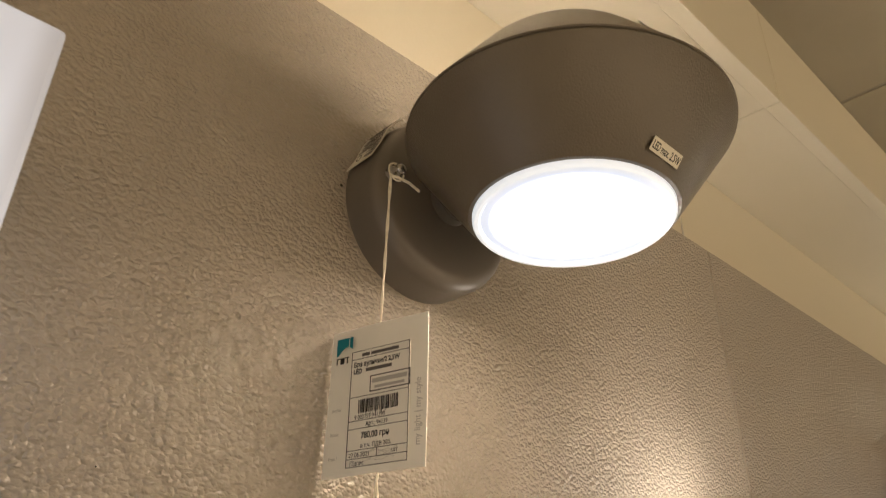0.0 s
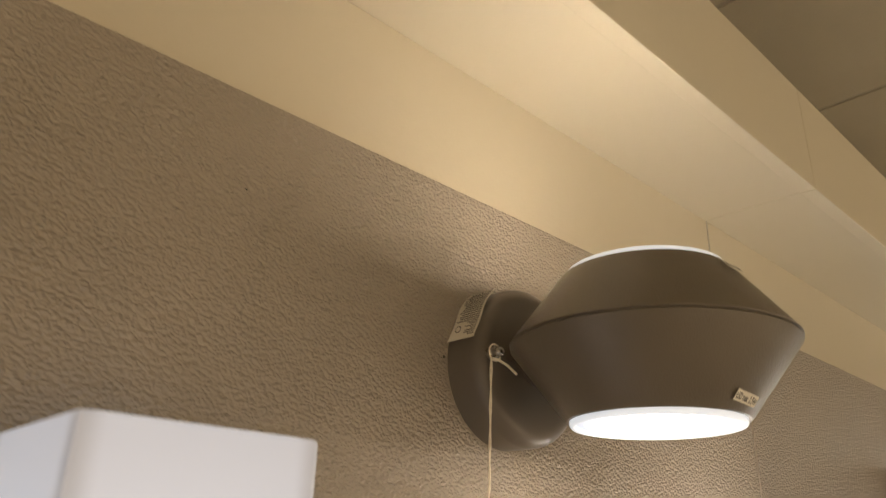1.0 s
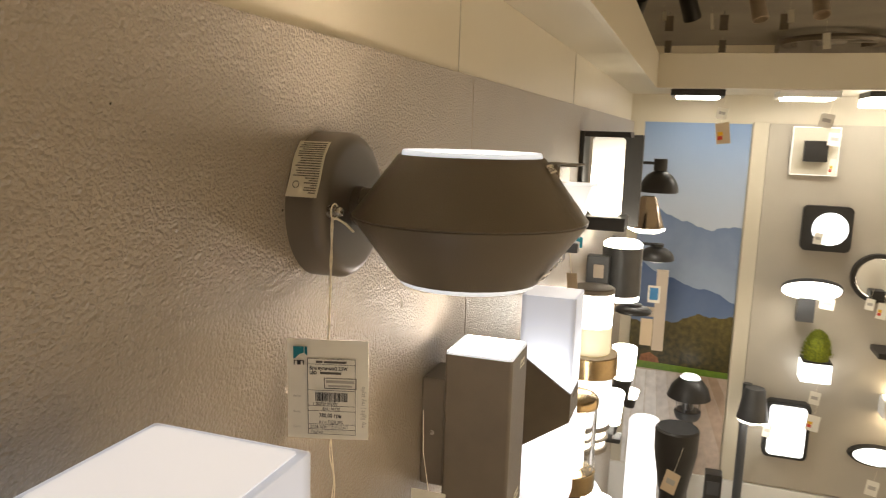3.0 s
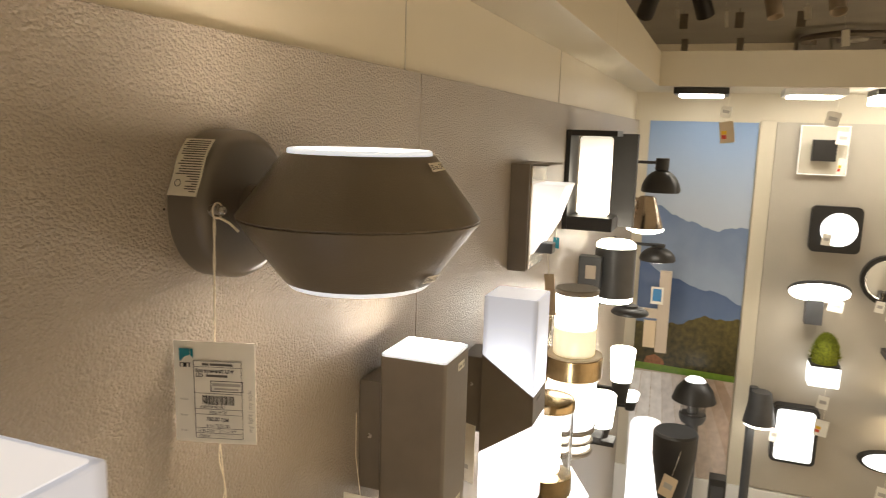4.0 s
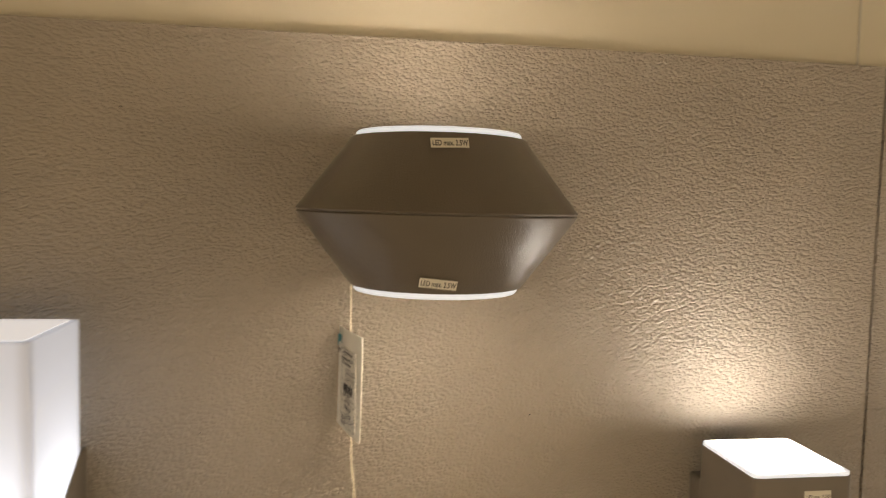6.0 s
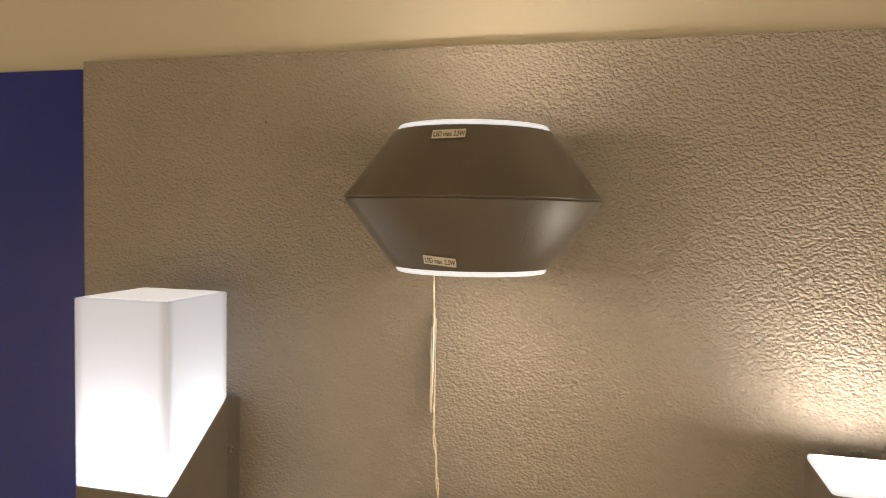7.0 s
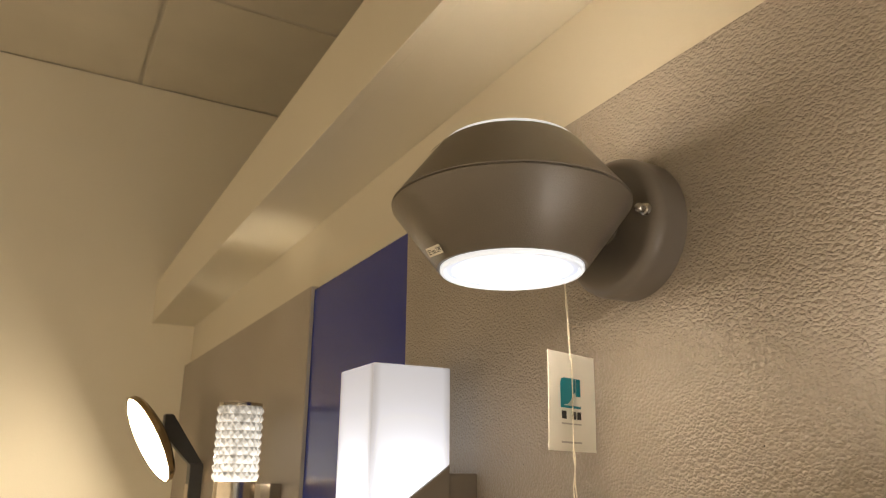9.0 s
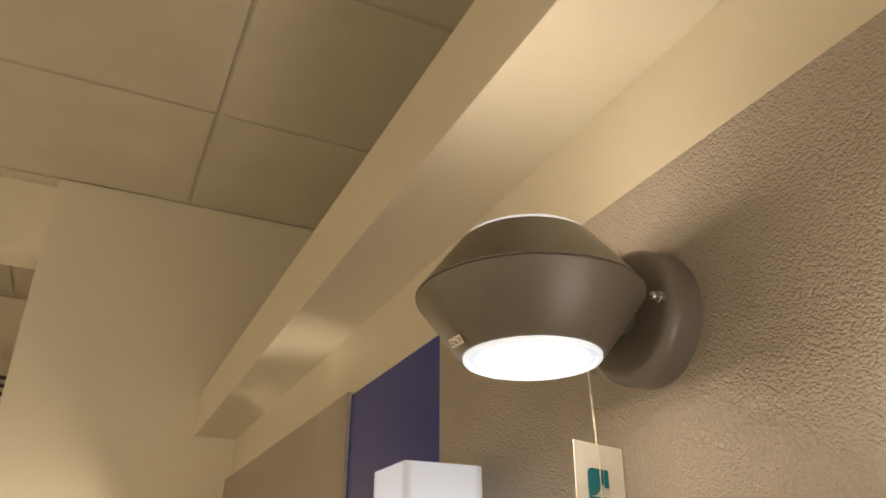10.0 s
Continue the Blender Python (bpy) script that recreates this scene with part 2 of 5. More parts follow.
def lathe(profile, segs=48, matrix=None):
    """A solid of revolution about z from (radius, z) pairs."""
    bm = bmesh.new()
    rings = []
    for r, z in profile:
        if r < 1e-6:
            rings.append([bm.verts.new((0, 0, z))])
        else:
            rings.append([bm.verts.new((r * math.cos(2 * math.pi * i / segs), r * math.sin(2 * math.pi * i / segs), z)) for i in range(segs)])
    for a, b in zip(rings, rings[1:]):
        for i in range(segs):
            j = (i + 1) % segs
            if len(a) == 1 and len(b) == 1:
                continue
            if len(a) == 1:
                bm.faces.new((a[0], b[i], b[j]))
            elif len(b) == 1:
                bm.faces.new((a[i], a[j], b[0]))
            else:
                bm.faces.new((a[i], a[j], b[j], b[i]))
    if matrix is not None:
        bmesh.ops.transform(bm, matrix=matrix, verts=bm.verts)
    return bm


def arc(cr, cz, r, a0, a1, n=6):
    """Points of a rounded edge for lathe profiles."""
    return [(cr + r * math.cos(radians(a0 + (a1 - a0) * i / n)), cz + r * math.sin(radians(a0 + (a1 - a0) * i / n))) for i in range(n + 1)]


def cyl(r, z0, z1, segs=40, bevel=0.0015, matrix=None):
    b = bevel
    return lathe([(0, z0), (r - b, z0), (r, z0 + b), (r, z1 - b), (r - b, z1), (0, z1)], segs, matrix)


def prism(points, axis, a0, a1, bevel=0.0):
    """A prism over a polygon. axis: the one along which it reaches from a0 to a1; points are the other two coordinates in order."""
    bm = bmesh.new()

    def co(p, a):
        return {"x": (a, p[0], p[1]), "y": (p[0], a, p[1]), "z": (p[0], p[1], a)}[axis]

    lo = [bm.verts.new(co(p, a0)) for p in points]
    hi = [bm.verts.new(co(p, a1)) for p in points]
    bm.faces.new(lo)
    bm.faces.new(hi)
    for i in range(len(points)):
        j = (i + 1) % len(points)
        bm.faces.new((lo[i], lo[j], hi[j], hi[i]))
    if bevel:
        bmesh.ops.recalc_face_normals(bm, faces=bm.faces)
        bmesh.ops.bevel(bm, geom=list(bm.edges), offset=bevel, segments=2, affect="EDGES", profile=0.6)
    return bm


def rounded(w, h, r, n=5):
    """The outline of a rectangle with rounded corners."""
    out = []
    for cx, cy, a in ((w / 2 - r, h / 2 - r, 0), (-w / 2 + r, h / 2 - r, 90), (-w / 2 + r, -h / 2 + r, 180), (w / 2 - r, -h / 2 + r, 270)):
        for i in range(n + 1):
            t = radians(a + 90 * i / n)
            out.append((cx + r * math.cos(t), cy + r * math.sin(t)))
    return out


def tube(points, r, segs=8):
    """A round rod through points."""
    bm = bmesh.new()
    pts = [Vector(p) for p in points]
    rings = []
    side = None
    for i, p in enumerate(pts):
        d = (pts[min(i + 1, len(pts) - 1)] - pts[max(i - 1, 0)]).normalized()
        if side is None:
            side = d.orthogonal().normalized()
        side = (side - d * side.dot(d)).normalized()
        up = d.cross(side)
        rings.append([bm.verts.new(p + r * (math.cos(2 * math.pi * k / segs) * side + math.sin(2 * math.pi * k / segs) * up)) for k in range(segs)])
    for a, b in zip(rings, rings[1:]):
        for k in range(segs):
            bm.faces.new((a[k], a[(k + 1) % segs], b[(k + 1) % segs], b[k]))
    bm.faces.new(rings[0])
    bm.faces.new(rings[-1])
    return bm


def ribbon(points, half, thick):
    """A strip of paper in the xz plane along points (x, z), reaching half to each side in y."""
    bm = bmesh.new()
    rows = []
    for i, (x, z) in enumerate(points):
        a, b = points[max(i - 1, 0)], points[min(i + 1, len(points) - 1)]
        d = Vector((b[0] - a[0], b[1] - a[1])).normalized()
        n = Vector((-d.y, d.x)) * thick
        rows.append([bm.verts.new(c) for c in ((x, -half, z), (x, half, z), (x + n.x, half, z + n.y), (x + n.x, -half, z + n.y))])
    for a, b in zip(rows, rows[1:]):
        for k in range(4):
            bm.faces.new((a[k], a[(k + 1) % 4], b[(k + 1) % 4], b[k]))
    bm.faces.new(rows[0])
    bm.faces.new(rows[-1])
    return bm


def write(text, size, x, y, z, material, parent, turn=0.0, squeeze=1.0, name="lettering", bold=0.0):
    """Letters as a flat mesh in the xy plane of parent."""
    cu = bpy.data.curves.new(name, "FONT")
    cu.body, cu.size, cu.extrude, cu.offset = text, size, 0.00004, bold
    tmp = new("letters", cu)
    bpy.context.view_layer.update()
    me = bpy.data.meshes.new_from_object(tmp.evaluated_get(bpy.context.evaluated_depsgraph_get()))
    bpy.data.objects.remove(tmp)
    bpy.data.curves.remove(cu)
    me.materials.clear()
    me.materials.append(material)
    ob = new(name, me)
    ob.parent = parent
    ob.matrix_basis = pose(x, y, z, 0, 0, turn) @ Matrix.Diagonal((squeeze, 1, 1, 1))
    return ob


def bars(name, rects, z, material, parent, thick=0.00008):
    """Flat printed marks (x0, x1, y0, y1) on a card, as one mesh."""
    bm = bmesh.new()
    for x0, x1, y0, y1 in rects:
        v = [bm.verts.new(c) for c in ((x0, y0, z), (x1, y0, z), (x1, y1, z), (x0, y1, z), (x0, y0, z + thick), (x1, y0, z + thick), (x1, y1, z + thick), (x0, y1, z + thick))]
        for q in ((0, 1, 2, 3), (4, 5, 6, 7), (0, 1, 5, 4), (1, 2, 6, 5), (2, 3, 7, 6), (3, 0, 4, 7)):
            bm.faces.new([v[i] for i in q])
    return part(name, bm, material, parent)


def structure(name, bm, material, label, smooth=False):
    return tagged(part(name, bm, material, None, label, smooth), kind="structure")


FACE_OUT = pose(0, 0, 0, 90, 0, 0)  # turns z of a lathe towards -y, out of the wall

# ---------------------------------------------------------------- setting
Z_TOP, Z_BEAM, Z_BEAMTOP, Z_CEIL = 1.930, 2.057, 2.187, 2.863
X_LEFT, X_RIGHT = -2.012, 3.08

structure("floor", box(-3.4, 8.2, -3.8, 2.0, -0.1, 0.0), M_FLOOR, "pale glossy shop floor")
structure("wall_partition", box(X_LEFT, X_RIGHT + 0.1, 0.0165, 0.13, 0.0, Z_BEAM), M_CREAM, "cream painted partition wall above the display panels")
structure("wall_left", box(X_LEFT - 0.12, X_LEFT, -0.664, 2.0, 0.0, Z_CEIL), M_WHITEWALL, "cream painted end wall of the bay")
structure("wall_header", box(X_LEFT - 0.24, X_LEFT - 0.07, -3.8, -0.6645, 2.62, Z_CEIL), M_WHITEWALL, "cream header over the passage")
structure("wall_passage", box(-3.4, -3.3, -3.8, 2.0, 0.0, Z_CEIL), M_WHITEWALL, "plain wall beyond the passage")
# Unseen sill and dark bulkhead, added so world light enters low only.
structure("wall_back", box(-3.4, 8.2, -3.9, -3.8, 0.0, 0.05), M_WHITEWALL, "unseen low sill under the opening left for ambient light")
structure("wall_back_light_stop", box(-3.4, 8.2, -3.9, -3.8, 1.65, Z_CEIL), M_DARKCEIL, "unseen dark bulkhead added to hold back light from above")
structure("wall_rear", box(-3.4, 8.2, 2.0, 2.1, 0.0, Z_CEIL), M_WHITEWALL, "plain wall behind the partition")
structure("wall_end", box(8.2, 8.3, -3.9, 2.1, 0.0, Z_CEIL), M_WHITEWALL, "plain wall at the far end of the shop")
structure("wall_display", box(X_RIGHT, X_RIGHT + 0.1, -2.7, 0.0165, 0.0, Z_BEAM), M_CREAM, "cream painted display wall across the bay")


def ceiling():
    bm = bmesh.new()
    pitch, gap = 0.6, 0.015
    x = X_LEFT - 3 * pitch
    while x < X_RIGHT:
        y = -0.247 - 6 * pitch
        while y < 2.0:
            c = box(x + gap / 2, x + pitch - gap / 2, y + gap / 2, y + pitch - gap / 2, Z_CEIL, Z_CEIL + 0.012)
            me = bpy.data.meshes.new("tmp")
            c.to_mesh(me)
            c.free()
            bm.from_mesh(me)
            bpy.data.meshes.remove(me)
            y += pitch
        x += pitch
    structure("ceiling", bm, M_CEIL, "suspended ceiling of beige mineral tiles")
    structure("ceiling_grid", box(-3.9, x, -4.0, 2.3, Z_CEIL + 0.004, Z_CEIL + 0.03), M_TBAR, "grey metal grid in the joints of the ceiling tiles")
    structure("ceiling_slab", box(x + 0.002, 8.4, -4.0, 2.3, Z_CEIL, Z_CEIL + 0.1), M_DARKCEIL, "bare grey ceiling slab beyond the display wall")


ceiling()

# header box over the display wall, in boards with fine joints
BEAM_X = [X_LEFT, 0.391, 1.327, 2.62]
beam = thing("trim_header", at(0, 0, 0), "cream boxed header running along the top of the display wall", "header", kind="structure")
for a, b in zip(BEAM_X, BEAM_X[1:]):
    part("board", box(a + 0.0003, b - 0.0003, -0.0962, 0.0165, Z_BEAM, Z_BEAMTOP, 0.0006), M_CREAM, beam)
    part("fascia", box(a + 0.0003, b - 0.0003, -0.113, -0.0966, Z_BEAM - 0.0015, Z_BEAMTOP, 0.0012), M_CREAM, beam)
for x in (0.391, 1.327):
    part("joint_strip", box(x - 0.0007, x + 0.0007, 0.0152, 0.0172, Z_TOP, Z_BEAM), M_EDGE, beam)
structure("trim_canopy", box(2.62, 3.12, -2.7, 0.0165, Z_BEAM, Z_BEAMTOP + 0.004, 0.0012), M_CREAM, "cream canopy box over the far display wall")

# wall-covering panels
PANELS = [(X_LEFT, -0.808), (-0.419, 0.4068), (0.4092, 1.3655), (1.367, 2.32), (2.3215, X_RIGHT)]
for n, (a, b) in enumerate(PANELS):
    t = thing("wall_panel", at(a, 0, 0.05), "taupe embossed wall-covering panel fixed to the partition", "wall panel", "display panels", "structure")
    part("panel_face", box(0, b - a, 0.0, 0.0165, 0.0, Z_TOP - 0.05, 0.0006), M_WALL, t)
    if n == 0:
        part("edge_band", box(b - a, b - a + 0.0012, 0.0005, 0.0165, 0.0, Z_TOP - 0.051), M_EDGE, t, "pale grey edge band")
tagged(part("blue_panel", box(-0.8065, -0.4195, 0.006, 0.0165, 0.05, 1.924, 0.0008), M_BLUE), "deep blue glossy panel between two taupe panels", "wall panel", "display panels", "structure")

# ---------------------------------------------------------------- the wall lamp with two beams
Z_L = 1.8


def sticker(parent, radius, z, slope, angle, tilt, text):
    """A small printed label on a cone; angle is measured from the front, towards +x."""
    a = radians(angle)
    n = Vector((math.sin(a), -math.cos(a), 0))
    up = Vector((0, 0, 1)) * math.cos(slope) - n * math.sin(slope) if z > 0 else Vector((0, 0, 1)) * math.cos(slope) + n * math.sin(slope)
    right = Vector((math.cos(a), math.sin(a), 0))
    out = right.cross(up).normalized()
    m = Matrix((right, up, out)).transposed().to_4x4()
    m.translation = Vector((radius * math.sin(a), -radius * math.cos(a), z)) + out * 0.0004
    ob = part("sticker", box(-0.0105, 0.0105, -0.0034, 0.0034, 0.0, 0.00012), M_LABEL, parent, "small white printed label")
    ob.matrix_basis = m @ pose(0, 0, 0, 0, 0, tilt)
    write(text, 0.0054, -0.0096, -0.0019, 0.00013, M_INK, ob, squeeze=0.56, bold=0.00008)
    return ob


def twin_lamp():
    R, r, H, cy, cz = 0.0872, 0.0545, 0.0452, -0.1215, -0.003
    t = thing("wall_lamp", at(0, 0, Z_L), "taupe double-cone outdoor wall lamp, lit at top and bottom", "wall lamp")
    part("base", lathe([(0, 0), (0.0564, 0.0), (0.0564, 0.020)] + arc(0.0464, 0.0203, 0.010, 0, 84, 10) + [(0.044, 0.0304), (0.0, 0.0306)], 72, FACE_OUT), M_BASE, t, "round taupe wall base", True)
    part("stem", lathe([(0, 0.0305), (0.0155, 0.0305), (0.0155, 0.037), (0.0145, 0.0375), (0.0145, 0.062), (0, 0.062)], 32, FACE_OUT), M_BASE, t, "short round arm", True)
    for s in (-1, 1):
        b = part("screw", lathe([(0, 0.0), (0.0046, 0.0), (0.0046, 0.0035), (0.0036, 0.0045), (0.0036, 0.008)] + arc(0, 0.008, 0.0036, 0, 90, 5), 16, FACE_OUT), M_STEEL, t, "plated cap nut", True)
        b.location = (s * 0.0455, -0.0295, 0.0)
    body = at(0.0013, cy, cz)
    up = part("upper_shade", lathe([(R - 0.006, 0.0001), (R - 0.0010, 0.0001), (R - 0.0003, 0.0004), (R, 0.0011), (r, H - 0.001), (r - 0.001, H), (r - 0.003, H), (r - 0.003, H - 0.004), (0, H - 0.006)], 128), M_LAMP, t, smooth=True)
    low = part("lower_shade", lathe([(R - 0.006, -0.0004), (R - 0.0010, -0.0004)] + arc(R - 0.0010, -0.0010, 0.0006, 90, -30, 5) + [(r, -H + 0.001), (r - 0.001, -H), (r - 0.003, -H), (r - 0.003, -H + 0.004), (0, -H + 0.006)], 128), M_LAMP, t, smooth=True)
    seam = part("seam", lathe([(0, -0.0009), (R - 0.0016, -0.0008), (R - 0.0016, 0.0004), (0, 0.0007)], 96), M_BASE, t, "shadow gap between the two cones")
    for ob in (up, low, seam):
        ob.matrix_basis = body
    for s in (1, -1):
        k = [(r - 0.0032, s * (H - 0.004)), (r - 0.0032, s * (H + 0.0022)), (r - 0.0042, s * (H + 0.0034)), (r - 0.0062, s * (H + 0.0034)), (r - 0.0072, s * (H + 0.0020)), (r - 0.0072, s * (H - 0.004))]
        ring = part("ring", lathe(k, 96), M_RINGGLOW, t, "white translucent ring", True)
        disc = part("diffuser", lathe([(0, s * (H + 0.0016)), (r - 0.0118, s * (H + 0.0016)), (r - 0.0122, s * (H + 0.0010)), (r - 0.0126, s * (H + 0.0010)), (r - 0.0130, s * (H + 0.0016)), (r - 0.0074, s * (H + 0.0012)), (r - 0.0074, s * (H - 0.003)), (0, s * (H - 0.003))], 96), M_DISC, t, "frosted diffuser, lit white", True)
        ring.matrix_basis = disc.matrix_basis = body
    slope = math.atan2(R - r, H)
    cone = lambda h: R - (R - r) * h / H
    for z, ang, tilt in ((0.0385, -2.2, 2.0), (-0.0385, -6.5, -6.0)):
        s = sticker(t, cone(abs(z)), z, slope, ang, tilt, "LED max. 2.5W")
        s.matrix_basis = body @ s.matrix_basis
    # curved type label over the rim of the base
    pts = []
    for k in range(25):
        a = radians(126 + 44 * k / 24)
        lift = 0.0582 + 0.0016 * math.sin(k / 24 * 2 * math.pi + 0.4) + 0.0022 * max(0.0, 1 - k / 6) ** 2
        pts.append((lift * math.cos(a), lift * math.sin(a)))
    lab = part("type_label", ribbon(pts, 0.0125, 0.00015), M_LABEL, t, "curled white type label", True)
    lab.location = (0, -0.0135, 0)
    random.seed(17)
    for i in range(1, 23):
        end = random.uniform(0.006, 0.0108) if i < 16 else random.uniform(-0.006, 0.0)
        (x0, z0), (x1, z1) = pts[i], pts[i + 1]
        bm = ribbon([((x0 + (x1 - x0) * f) * 1.006, (z0 + (z1 - z0) * f) * 1.006) for f in (0.0, 0.42)], (end + 0.0108) / 2, 0.0001)
        bmesh.ops.translate(bm, vec=(0, (end - 0.0108) / 2, 0), verts=bm.verts)
        part("print_line", bm, M_MIDINK, lab)
    mark = part("print_mark", lathe([(0.0022, 0), (0.0027, 0), (0.0027, 0.0001), (0.0022, 0.0001), (0.0022, 0)], 20), M_INK, lab)
    outward = Vector((pts[19][0], 0, pts[19][1])).normalized()
    mark.matrix_basis = Matrix.Translation(Vector((pts[19][0] * 1.006, 0.006, pts[19][1] * 1.006))) @ outward.to_track_quat("Z", "Y").to_matrix().to_4x4()
    return t


# Light through rings and caps is put in as a glow of their own.
M_RINGGLOW = glow("white ring with own glow", (0.86, 0.93, 1.0), 0.6)
twin_lamp()


def hang_tag():
    """Price card on a doubled string from the screw; its printed face looks to -x."""
    W, H = 0.0608, 0.0762
    tl, tr = Vector((-0.0568, -0.0016, 1.7048)), Vector((-0.0414, -0.0602, 1.7056))
    ex = (tr - tl).normalized()
    ez = ex.cross(Vector((0, 0, 1))).normalized()
    ey = ez.cross(ex)
    m = Matrix((ex, ey, ez)).transposed().to_4x4()
    m.translation = tl
    t = thing("price_tag", m, "white card price tag hanging on a string from the lamp", "price tag")
    bm = bmesh.new()
    nx, ny = 10, 8
    grid = []
    for k in (0, -0.0007):
        grid.append([[bm.verts.new((W * i / nx, -H * j / ny, k + 0.0010 * math.sin(math.pi * i / nx) + 0.0012 * (j / ny) ** 2)) for i in range(nx + 1)] for j in range(ny + 1)])
    for g in grid:
        for j in range(ny):
            for i in range(nx):
                bm.faces.new((g[j][i], g[j][i + 1], g[j + 1][i + 1], g[j + 1][i]))
    f, b = grid
    edge = [(0, i) for i in range(nx)] + [(j, nx) for j in range(ny)] + [(ny, i) for i in range(nx, 0, -1)] + [(j, 0) for j in range(ny, 0, -1)]
    for k, (j, i) in enumerate(edge):
        j2, i2 = edge[(k + 1) % len(edge)]
        bm.faces.new((f[j][i], f[j2][i2], b[j2][i2], b[j][i]))
    part("card", bm, M_PAPER, t, smooth=True)
    z = 0.0024
    # applied price label; places in millimetres from the top left corner
    q = 0.001
    lab = part("price_label", box(15.6 * q, 51.6 * q, -72.6 * q, -13.6 * q, 0.0013, 0.0022), M_PAPER, t, "printed price label")

    def rect(x0, x1, y0, y1):
        return (x0 * q, x1 * q, -y1 * q, -y0 * q)

    w = 0.3
    lines = [rect(15.6, 51.6, y - w / 2, y + w / 2) for y in (14.0, 18.2, 38.2, 50.2, 54.2, 64.6, 68.6, 72.4)]
    lines += [rect(15.6, 16.0, 13.8, 72.5), rect(51.3, 51.6, 13.8, 72.5), rect(33.8, 34.1, 64.6, 68.6)]
    lines += [rect(28, 52.3, 28.4, 28.9), rect(28, 52.3, 36.2, 36.7), rect(28, 28.5, 28.4, 36.7), rect(51.8, 52.3, 28.4, 36.7)]
    for line in lines:
        bars("ruling", [line], z, M_INK, t)
    for size, x, y, s, sq, bold in (
        (3.6, 17.2, 22.4, "Бра вуличне/2 2,5W", 0.84, 0.00010),
        (3.6, 17.2, 26.0, "LED", 0.86, 0.00010),
        (3.0, 19.4, 49.6, "9 002759 941390", 0.88, 0),
        (3.1, 26.5, 53.5, "Арт.: 94139", 0.86, 0),
        (4.3, 24.0, 59.2, "780,00 грн", 0.86, 0.00006),
        (3.1, 24.0, 63.8, "в т.ч. ПДВ 20%", 0.86, 0),
        (3.1, 17.2, 67.8, "27.06.2021", 0.92, 0),
        (3.1, 42.5, 67.6, "шт", 0.92, 0),
        (3.1, 18.0, 71.8, "Підпис", 0.86, 0),
    ):
        write(s, size * q, x * q, -y * q, z, M_INK, t, squeeze=sq, bold=bold)
    for size, x, y, s in ((2.4, 4.6, 44.0, "Artikel"), (2.4, 4.6, 56.2, "Bezeic"), (2.4, 4.6, 68.0, "Preis /")):
        write(s, size * q, x * q, -y * q, z, M_FAINT, t, squeeze=0.9)
    write("my light | my style", 5.0 * q, 58.6 * q, -66.5 * q, z, M_FAINT, t, turn=90, squeeze=0.88)
    random.seed(5)
    code, x = [], 21.5
    while x < 45.5:
        k = random.choice((0.3, 0.3, 0.55, 0.8))
        code.append(rect(x, x + k, 39.8, 46.6 if random.random() > 0.15 else 47.4))
        x += k + random.choice((0.25, 0.35, 0.6))
    for line in code:
        bars("barcode_line", [line], z, M_INK, t)
    # words that are not spelled out: strips of their size
    bars("print_strip", [rect(22, 27, 15.5, 17.2), rect(28, 45, 15.5, 17.2)], z, M_MIDINK, t)
    bars("print_strip", [rect(25, 41, 23.9, 25.7)], z, M_MIDINK, t)
    bars("print_strip", [rect(29.5, 50.5, 30.2, 32.4), rect(31, 49, 33.8, 35.2)], z, M_FAINT, t)
    # pen stroke
    pen = [((33 + 9 * math.sin(k * 0.55) + k * 0.18) * q, -(68.3 + 2.4 * math.sin(k * 0.9 + 1) - k * 0.03) * q, z + 0.0002) for k in range(26)]
    part("pen_stroke", tube(pen, 0.00009, 4), M_FAINT, t)
    # teal mark with a white bite, front and back

    def mark(side, x, y, w, h, zz):
        outline = [(x, y), (x, y - h)]
        outline += [(x + w * 0.12 + w * 0.5 * k / 5, y - h * (0.98 - 0.42 * math.sin(k / 5 * math.pi / 2))) for k in range(6)]
        outline += [(x + w * 0.75, y - h * 0.5), (x + w * 0.75, y)]
        part("mark", prism([(a * q * side, -b * -q) for a, b in outline], "z", zz, zz + 0.0001), M_TEAL, t, "teal printed mark")
        part("mark", prism([(a * q * side, b * q) for a, b in ((x + w * 0.8, y), (x + w, y), (x + w, y - h * 0.72), (x + w * 0.8, y - h * 0.55))], "z", zz, zz + 0.0001), M_TEAL, t)

    mark(1, 5.2, -5.0, 10.5, 9.5, z)
    bars("print_strip", [rect(5.4, 13.5, 15.6, 16.1), rect(5.4, 6.2, 15.6, 19.0), rect(8.0, 10.6, 15.6, 19.0), rect(12.2, 13.0, 15.6, 19.0)], z, M_INK, t)
    back = -0.0011
    shape = ((21, 43.5), (21, 25), (22.2, 21.2), (26, 20), (40.3, 20), (40.3, 31), (37, 32.5), (34.5, 37), (30, 40.5), (24, 41.6), (47, 41.6), (47, 43.5))
    part("back_mark", prism([((68 - a) * q, -b * q) for a, b in shape], "z", back - 0.0001, back), M_TEAL, t, "teal printed mark")
    bars("back_mark", [rect(21, 26.7, 20, 34)], back, M_TEAL, t)
    bars("back_strip", [rect(21, 26, 46, 52), rect(28, 33, 46, 52), rect(40, 46, 46, 52)], back, M_INK, t)
    bars("back_strip", [rect(21, 46, 55, 56.2), rect(21, 47, 69.0, 70.4)], back, M_FAINT, t)
    hole = tl + ex * 0.031 - ey * 0.005
    return hole, tl, ex, ey


hole, tag_tl, tag_ex, tag_ey = hang_tag()


